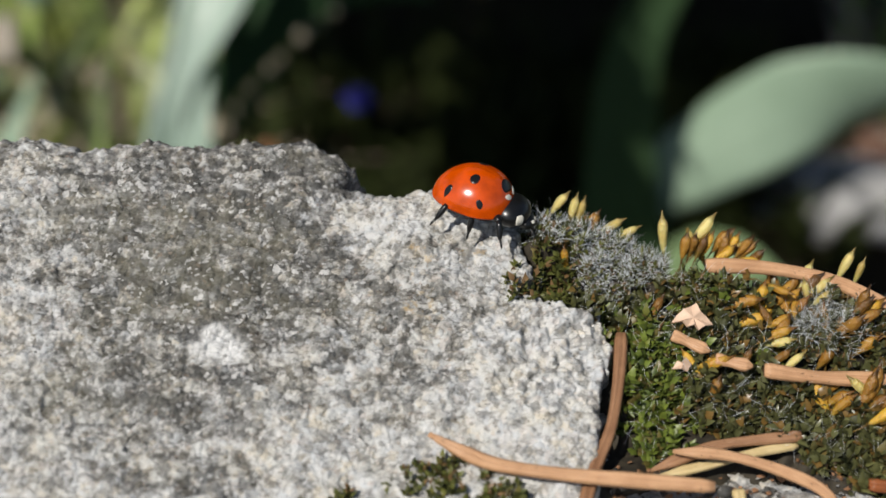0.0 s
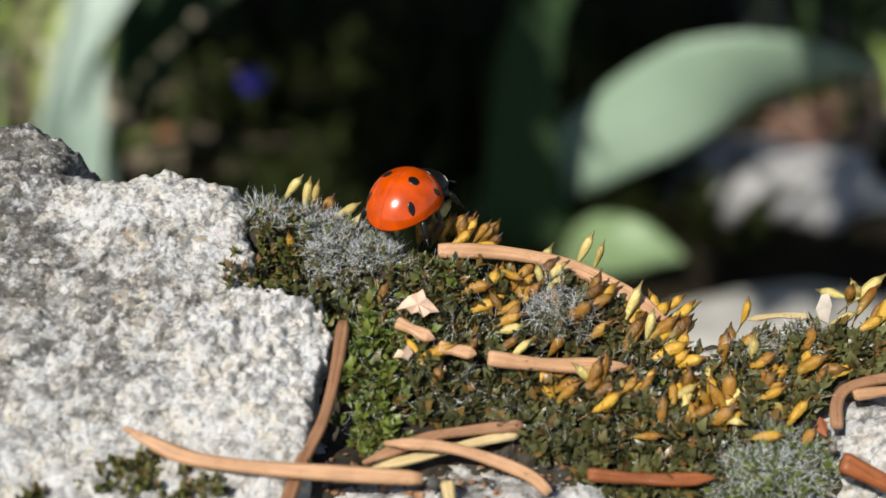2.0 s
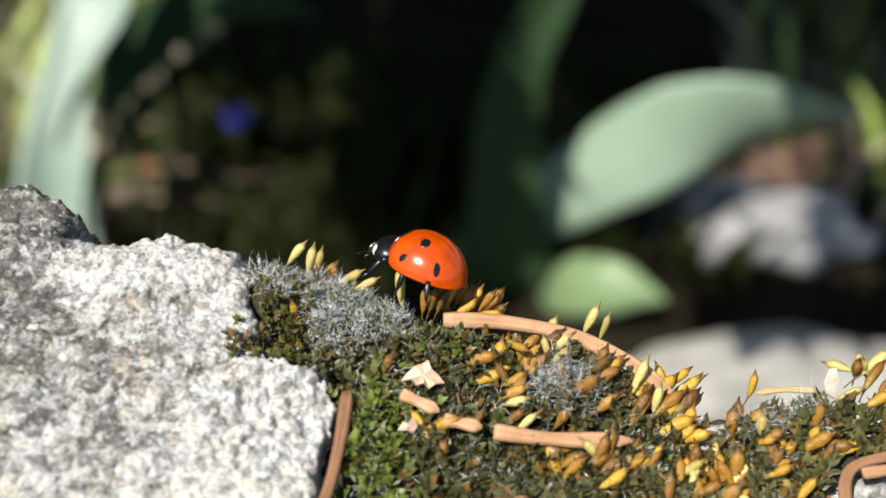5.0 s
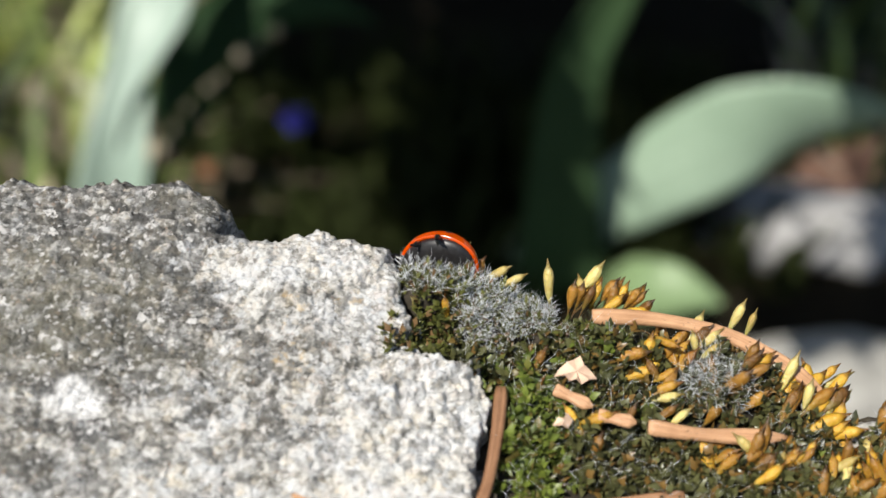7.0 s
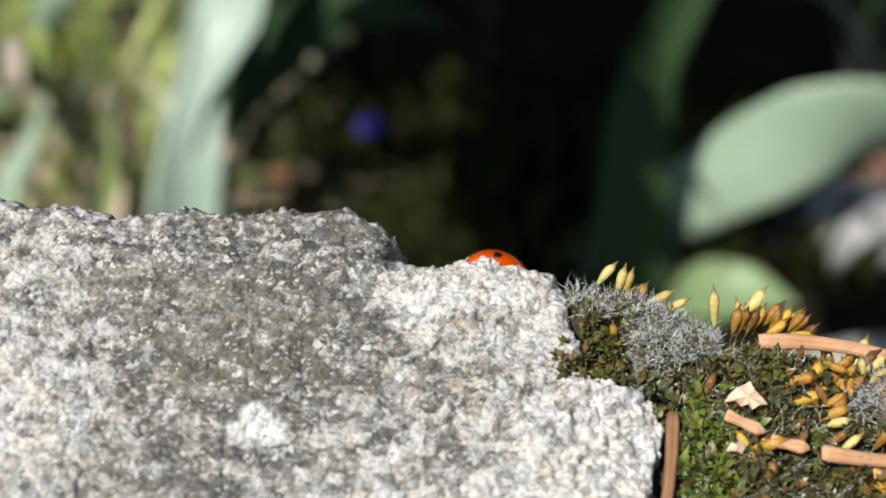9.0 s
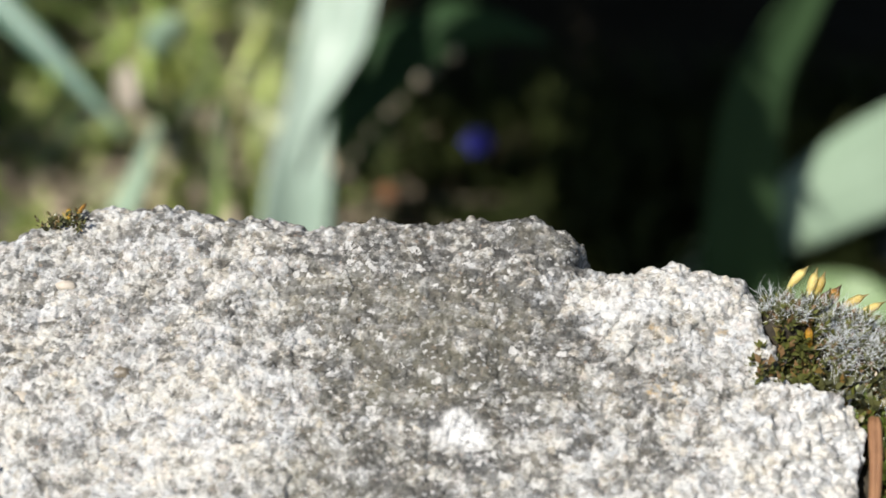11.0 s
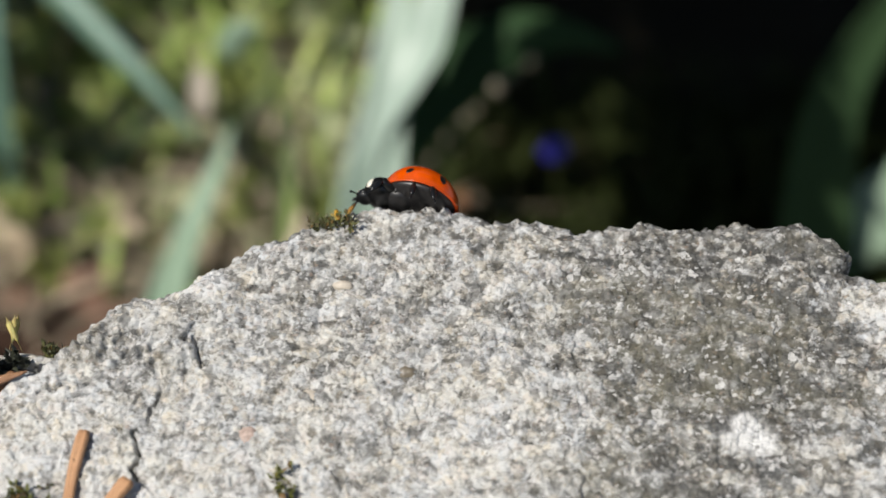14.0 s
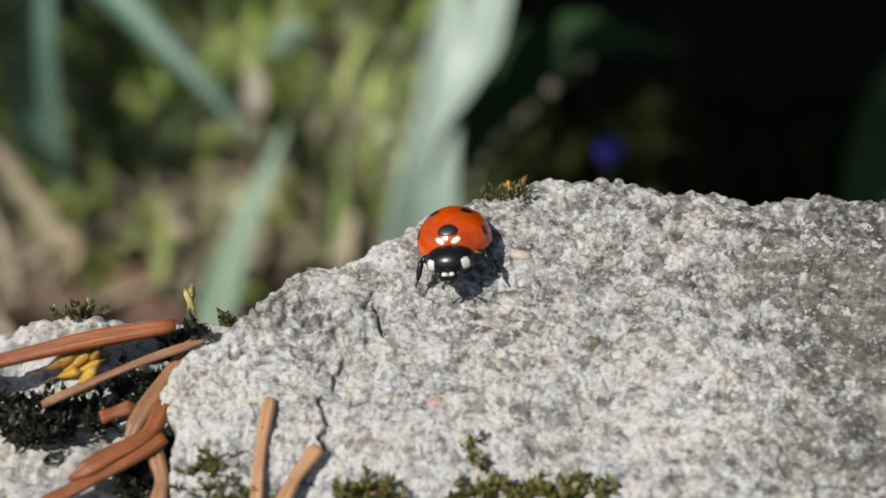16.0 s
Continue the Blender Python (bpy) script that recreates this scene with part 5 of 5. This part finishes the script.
def litter_bits():
    """Crumbs of bark, moss and rock strewn in the gap beside the granite and under the needles."""
    rnd = random.Random(71)
    for name, material, count, label in [("bark_crumbs", NEEDLE_BROWN, 80, "brown crumbs of bark and moss in the gap"), ("rock_crumbs", LEDGE, 90, "pale crumbs of rock in the gap")]:
        shape = Shape()
        for k in range(count):
            a, b = rnd.uniform(11, 31), rnd.gauss(-18.8, 1.2)
            top = max(float(bed_top(np.array([a]), np.array([b]))[0]) - 0.95, float(under(np.array([a]), np.array([b]))[0]) + 0.1)
            r = rnd.choice((0.14, 0.2, 0.3, 0.42))
            turn = Euler((rnd.random() * 6, rnd.random() * 6, 0)).to_matrix()
            ball(shape, Vector((a, b, top)) * MM, [r * MM, r * rnd.uniform(0.4, 1) * MM, r * rnd.uniform(0.3, 0.7) * MM], 5, 7, turn, 0.6, k)
        ob = new(name, shape.mesh(name, material, False))
        ob.matrix_world = SLOPE
        tagged(ob, label, "crumbs", kind="stuff")


litter_bits()
PINK_GRAIN = plain("pinkish_crystal", (0.4, 0.3, 0.25), 0.5, 0.35, 2.5)
build_crumbs()


# ---- garden behind the stone ----
def grass_cloud(points, heights, widths, lean, seed, sway=0.5):
    """Bent grass blades, three segments each, folded along the middle; in millimetres."""
    rnd = np.random.RandomState(seed)
    n = len(points)
    ang = rnd.rand(n) * 2 * math.pi
    out = np.stack([np.cos(ang), np.sin(ang), np.zeros(n)], 1) * rnd.uniform(0.1, sway, (n, 1)) + np.array(lean)
    side = np.stack([-np.sin(ang + rnd.normal(0, 0.8, n)), np.cos(ang), np.zeros(n)], 1)
    side /= np.linalg.norm(side, axis=1, keepdims=True)
    rows = []
    for k, w in ((0.0, 0.8), (0.35, 1.0), (0.7, 0.75), (1.0, 0.06)):
        c = points + np.array([0, 0, 1.0]) * heights * k * (1 - 0.25 * k * rnd.rand(n, 1)) + out * heights * k * k
        rows += [c - side * widths * w, c + np.array([0, -0.3, -0.3]) * widths * w, c + side * widths * w]
    co = np.stack(rows, 1).reshape(-1, 3)
    i = np.arange(n)[:, None] * 12
    faces = []
    for r in range(3):
        for c in range(2):
            a = r * 3 + c
            faces += [i + [a, a + 1, a + 4], i + [a, a + 4, a + 3]]
    return co, np.concatenate(faces, 1).reshape(-1, 3)


def grass(name, count, span, tall, wide, material, label, seed, sway=0.5, lean=(0, 0, 0)):
    rnd = np.random.RandomState(seed)
    p = np.stack([rnd.uniform(span[0], span[1], count), rnd.uniform(span[2], span[3], count), np.full(count, -208.0)], 1)
    co, tris = grass_cloud(p, rnd.uniform(tall[0], tall[1], (count, 1)), rnd.uniform(wide[0], wide[1], (count, 1)), lean, seed + 1, sway)
    tagged(new(name, from_arrays(name, co, tris, material)), label, "grass", kind="stuff")


def build_garden():
    grass("grass", 240, (-360, -100, 365, 640), (15, 70), (1.8, 4.6), GRASS, "sunlit green grass in the garden behind", 301, 1.6)
    grass("dry_grass", 620, (-340, -100, 300, 600), (6, 30), (1.2, 3.2), STRAW, "bleached dry grass stems among the green", 311, 4.5)
    grass("grass", 60, (-200, -105, 310, 350), (12, 36), (1.6, 3.6), GRASS, "short sunlit grass near the stone", 321, 1.8)
    grass("dry_grass", 220, (-185, -98, 312, 430), (12, 46), (1.4, 3.4), STRAW, "sunlit straw at the foot of the pale leaf", 315, 1.6)
    grass("grass", 90, (-170, -98, 330, 470), (20, 60), (1.8, 4.0), GRASS_PALE, "bright grass at the foot of the pale leaf", 317, 1.2)
    grass("grass", 130, (190, 340, 360, 520), (25, 80), (1.8, 3.8), GRASS, "sparse grass behind the grey stone", 331, 1.0)
    grass("dry_grass", 90, (180, 320, 350, 480), (10, 50), (1.2, 2.6), STRAW, "bleached dry stems behind the grey stone", 341, 1.6)
    grass("shade_herbs", 1100, (-75, 150, 300, 480), (8, 42), (1.2, 3.4), SHADE_LEAF, "low green herbs, coloured dark for the shade", 351, 1.2)
    stems = [("bleached flat grass stem behind the stone", [("blade", [(-215, 330, -207), (-226, 322, -185), (-238, 318, -160), (-246, 318, -140)], [4.5, 5, 4, 2], (1, 0, 0.2), STRAW)]),
             ("upright teal leaf in the grass", [("blade", [(-240, 352, -207), (-234, 348, -150), (-231, 348, -120), (-229, 354, -95)], [2, 3, 3.6, 3.4], (1, 0, 0.1), TEAL_LEAF)]),
             ("short bleached grass stem near the pale leaf", [("blade", [(-118, 300, -207), (-120, 306, -185), (-116, 315, -168)], [3, 4, 1], (1, 0, 0.1), STRAW)]),
             ("green grass stem near the pale leaf", [("blade", [(-128, 305, -207), (-124, 320, -172), (-120, 338, -140)], [3, 4, 1], (1, 0, 0.1), GRASS)]),
             ("whitish bud on a dark thin stem", [("bud", [(-149, 320, -132), (-148, 320, -124), (-147, 321, -116)], [3, 4, 2.5], (1, 0, 0), BUD_PALE), ("stem", [(-152, 330, -207), (-150, 324, -160), (-149, 320, -130)], [0.7, 0.7, 0.7], (1, 0, 0), SHADE_LEAF)]),
             ("round pale green leaf on a thin stem", [("leaf", [(-143, 338, -118), (-137, 338, -111), (-130, 339, -108)], [4, 6, 3], (0.2, 0, 1), BROAD_LEAF), ("stem", [(-132, 350, -207), (-137, 343, -150), (-141, 339, -116)], [0.8, 0.8, 0.8], (1, 0, 0), SHADE_LEAF)])]
    for label, pieces in stems:
        holder = tagged(new("tall_weed", None), label, "weed")
        for name, points, widths, across, material in pieces:
            blade(name, points, widths, across, material, holder)
    for count, size, seed, west, material, label in [(150, (15.0, 3.2), 360, -340, HERB, "low yellow-green weeds among the grass"), (60, (11.0, 4.6), 370, -190, PALE_HERB, "pale broad-leaved weeds catching the sun")]:
        rnd = np.random.RandomState(seed)
        base = np.stack([rnd.uniform(west, -100, count), rnd.uniform(320, 640, count), rnd.uniform(-206, -175, count)], 1)
        way = rnd.normal(0, 0.6, (count, 3)) + np.array([0, -0.2, 0.8])
        way /= np.linalg.norm(way, axis=1, keepdims=True)
        co, tris = leaf_cloud(base, way, size[0], size[1], 1.3, 8, seed + 1, 0.4)
        tagged(new("ground_herbs", from_arrays("ground_herbs", co, tris, material)), label, "weed", kind="stuff")
    # dry flower stalk with papery buds
    stalk = tagged(new("dry_flower_stalk", None), "dark leaning flower stalk with papery pale buds", "flower stalk")
    shape = Shape()
    near = lambda x, y, z, k=0.93: (-5 + k * (x + 5), -77 + k * (y + 77), 55 + k * (z - 55))
    line = spline([(-84, 286, -209), near(-80, 317, -165), near(-67, 326, -144), near(-49, 335, -130), near(-36, 341, -121)], 20)
    tube(shape, line * MM, np.linspace(1.1, 0.6, 20) * MM, sides=6)
    part("stem", shape.mesh("stem", SHADE_LEAF), stalk)
    for k, (x, y, z, r) in enumerate([(-75, 318, -157, 3.2), (-67, 326, -145, 2.0), (-60, 329, -139, 2.4), (-56, 331, -136, 2.2), (-49, 335, -130, 3.4), (-43, 337, -126, 2.2), (-37, 340, -122, 3.0), (-72, 322, -151, 2.0)]):
        shape = Shape()
        ball(shape, Vector(near(x, y, z)) * MM, (r * 0.58 * MM, r * 0.58 * MM, r * 0.76 * MM), 8, 10, None, 0.35, k)
        part("bud", shape.mesh("bud", BUD), stalk, "papery pale bud")
    withered = tagged(new("withered_flower", None), "small withered orange flower on a short stem", "flower")
    shape = Shape()
    tube(shape, spline([(-57, 304, -209), (-60, 303, -180), (-59, 302, -158)], 8) * MM, np.full(8, 0.9) * MM, sides=6)
    part("stem", shape.mesh("stem", SHADE_LEAF), withered)
    for k in range(5):
        a = k * 1.26
        shape = Shape()
        ball(shape, ((-59 + 1.5 * math.cos(a)) * MM, 302 * MM, (-156 + 1.5 * math.sin(a)) * MM), (1.7 * MM, 1.0 * MM, 1.7 * MM), 6, 10, None, 0.4, k)
        part("petal", shape.mesh("petal", DRY_PETAL), withered, "withered orange petal")
    flower = tagged(new("blue_flower", None), "small deep blue spring flower on a thin stem", "flower")
    shape = Shape()
    tube(shape, spline([(-22, 296, -208), (-25, 292, -165), (-27, 289, -134)], 10) * MM, np.full(10, 0.7) * MM, sides=6)
    part("stem", shape.mesh("stem", SHADE_LEAF), flower)
    for k in range(6):
        a = k * math.pi / 3
        shape = Shape()
        turn = Euler((0, -a, 0)).to_matrix()
        ball(shape, Vector((-27, 288, -130)) * MM + turn @ Vector((2.6, 0, 0)) * MM, (2.5 * MM, 0.7 * MM, 1.4 * MM), 6, 10, turn)
        part("petal", shape.mesh("petal", BLUE_PETAL), flower, "deep blue petal")
    # stones on the soil
    for centre, radii, seed, label in [((162, 342, -203), (42, 20, 19), 2, "light grey rounded garden stone on the soil"), ((160, 252, -207), (66, 24, 12), 5, "flat pale garden stone on the soil"), ((-200, 322, -208), (17, 15, 9), 8, "reddish-brown lump of earth"), ((-170, 330, -208), (13, 12, 7), 18, "small reddish-brown lump of earth"), ((-232, 316, -208), (15, 12, 6), 28, "flat reddish-brown lump of earth"), ((202, 392, -206), (30, 18, 12), 48, "reddish-brown lump of earth beside the grey stone"), ((-185, 300, -208), (11, 9, 5), 38, "small reddish-brown lump of earth")]:
        shape = Shape()
        ball(shape, (0, 0, 0), [r * MM for r in radii], 22, 36, None, 0.35, seed)
        me = shape.mesh("garden_stone", DRY_EARTH if seed % 10 == 8 else PALE_STONE if seed == 5 else FIELD_STONE)
        ob = new("earth_lump" if seed % 10 == 8 else "garden_stone", me)
        ob.matrix_world = Matrix.Translation(Vector(centre) * MM)
        tagged(ob, label, "earth" if seed % 10 == 8 else "stone")


HERB = leaf_material("weed_leaf", (0.015, 0.03, 0.008), (0.24, 0.28, 0.06), 0.5, 0.02)
PALE_HERB = leaf_material("pale_weed_leaf", (0.1, 0.14, 0.05), (0.5, 0.52, 0.3), 0.42, 0.02)
FIELD_STONE = plain("field_stone", (0.3, 0.295, 0.29), 0.8, 0.35, 0.06)
PALE_STONE = plain("pale_flat_stone", (0.31, 0.3, 0.27), 0.85, 0.35, 0.1)
DRY_EARTH = plain("dry_earth", (0.17, 0.095, 0.065), 0.9, 0.6, 0.15)
build_garden()


def build_shade_shrub():
    """An unseen leafy shrub added beyond the plants; its hanging crown shades the soil behind the stone."""
    shrub = tagged(new("unseen_shade_shrub", None), "unseen shrub added overhead to shade the soil", "shrub")
    shape = Shape()
    trunk = spline([(120, 720, -215), (110, 690, -60), (70, 620, 60), (30, 520, 115)], 20)
    tube(shape, trunk * MM, np.linspace(16, 6, 20) * MM, sides=10)
    for end in [(-130, 200, 100), (-140, 420, 110), (-40, 300, 105), (60, 260, 105), (160, 300, 110), (190, 500, 115), (-60, 560, 110), (30, 95, 104), (60, 140, 104), (-470, 300, 106), (-200, 520, 108), (160, 860, 60), (-180, 860, 40)]:
        tube(shape, spline([(60, 610, 75), (0.5 * (30 + end[0]), 0.5 * (500 + end[1]), 125), end], 14) * MM, np.linspace(6, 1.5, 14) * MM, sides=7)
    part("trunk", shape.mesh("trunk", BARK), shrub)
    rnd = np.random.RandomState(41)
    # leaf clumps set where their shadows should fall on soil, stones and leaves
    a = np.stack([rnd.uniform(-140, -80, 800), rnd.uniform(125, 620, 800), rnd.normal(105, 16, 800)], 1)
    c = np.stack([rnd.uniform(-235, -155, 900), rnd.uniform(250, 620, 900), rnd.normal(105, 16, 900)], 1)
    b = np.stack([rnd.uniform(-90, 260, 3300), rnd.uniform(222, 720, 3300), rnd.normal(108, 18, 3300)], 1)
    d = np.stack([rnd.uniform(-20, 85, 170), rnd.uniform(70, 94, 170), rnd.normal(104, 6, 170)], 1)
    f = np.stack([rnd.uniform(-300, 350, 1300), rnd.uniform(760, 950, 1300), rnd.uniform(-200, 120, 1300)], 1)
    g = np.stack([rnd.uniform(-560, -370, 230), rnd.uniform(150, 440, 230), rnd.normal(105, 10, 230)], 1)
    h = np.stack([rnd.uniform(36, 110, 80), rnd.uniform(120, 175, 80), rnd.normal(105, 6, 80)], 1)
    k = rnd.rand(150, 1)
    e = np.array([-52, 184, 105]) + k * np.array([-90, -120, 0]) + rnd.normal(0, 1, (150, 3)) * np.array([8, 8, 6])
    base = np.concatenate([a, b, c, d, e, f, g, h])
    way = rnd.normal(0, 1, base.shape) * np.array([1, 1, 0.45])
    way /= np.linalg.norm(way, axis=1, keepdims=True)
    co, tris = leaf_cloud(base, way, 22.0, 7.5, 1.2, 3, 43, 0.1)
    part("crown", from_arrays("crown", co, tris, SHADE_LEAF), shrub, "unseen foliage added to cast shade")


BARK = plain("shrub_bark", (0.09, 0.065, 0.045), 0.85, 0.4, 0.15)
build_shade_shrub()


# ---- what moves ----
def motions():
    rows = [
        (0, 0.00255, 0.00411, 0.00139, -0.4, 10.3, -18.0),
        (0.5, 0.00623, 0.00346, 0.00081, -0.9, 1.4, 13.6),
        (1, 0.01473, 0.00366, -0.00048, -9.0, 29.2, 5.7),
        (1.5, 0.01815, 0.00501, -0.00079, -21.4, 13.1, 44.1),
        (2, 0.01832, 0.00514, -0.00107, -5.0, -4.4, 56.4),
        (2.5, 0.02010, 0.00484, -0.00052, -18.2, -0.3, 9.2),
        (3, 0.02215, 0.00435, -0.00150, 0.6, 8.1, -14.0),
        (3.2, 0.02261, 0.00403, -0.00174, 0.4, 9.0, -15.0),
        (3.7, 0.02540, 0.00457, -0.00278, -3.0, 12.2, -14.3),
        (4.2, 0.02473, 0.00547, -0.00187, 1.2, 5.1, 52.1),
        (4.6, 0.02158, 0.00583, -0.00120, 0.5, 4.5, 99.9),
        (5, 0.01909, 0.00581, -0.00107, 11.0, -5.2, 145.6),
        (5.5, 0.01594, 0.00606, -0.00034, 33.8, 9.9, 153.3),
        (6, 0.01414, 0.00755, -0.00112, 49.8, 20.8, 152.5),
        (6.5, 0.01113, 0.00675, -0.00193, 66.0, 13.3, 146.0),
        (7, 0.00872, 0.00674, -0.00207, 89.0, 30.6, 167.1),
        (7.5, 0.00778, 0.00780, -0.00262, 55.8, -2.0, 151.0),
        (8, 0.00601, 0.00853, -0.00149, 8.7, 8.0, 67.9),
        (8.2, 0.00582, 0.00750, -0.00153, 69.5, -11.2, 132.6),
        (9, 0.00053, 0.01152, -0.00472, 30.6, -1.0, 155.2),
        (10, -0.00724, 0.01643, -0.00890, 32.4, 1.3, 168.9),
        (11, -0.01335, 0.01500, -0.00632, 28.0, -5.6, 170.3),
        (11.5, -0.01374, 0.01213, 0.00100, 35.8, -6.0, 179.9),
        (12, -0.02092, 0.01146, 0.00230, 59.8, -1.5, 176.3),
        (12.5, -0.02749, 0.00895, 0.00229, 69.5, -0.8, 174.1),
        (13, -0.02874, 0.01135, 0.00076, 37.7, 17.6, 155.7),
        (13.5, -0.03405, 0.00985, 0.00168, 80.0, -11.0, 172.0),
        (14, -0.04165, 0.01054, 0.00503, 60.0, -7.0, 172.7),
        (14.5, -0.04539, 0.00991, 0.00616, 28.9, -2.1, 171.3),
        (15, -0.04870, 0.00744, 0.00680, 8.6, 17.3, 190.4),
        (15.2, -0.04996, 0.00929, 0.00548, 18.8, -13.1, 222.2),
        (15.5, -0.05125, 0.00734, 0.00592, 13.4, -12.2, 248.1),
        (15.8, -0.05120, 0.00351, 0.00284, 21.6, 12.7, 253.8),
        (16, -0.05152, 0.00220, 0.00315, 7.5, -4.1, 267.4),
    ]
    walk(beetle, [(t, pose(*row)) for t, *row in rows])
    for k, (leg, x, side) in enumerate(legs):
        steps = []
        for i in range(161):
            t = i * 0.1
            a = 2 * math.pi * (2.3 * t + (0.0 if (k % 3 + (side < 0)) % 2 else 0.5))
            steps.append((t, pose(x * BUG, side * 1.05 * BUG, 0.55 * BUG, side * max(0.0, 11 * math.cos(a)), 0, side * 13 * math.sin(a))))
        walk(leg, steps)


motions()
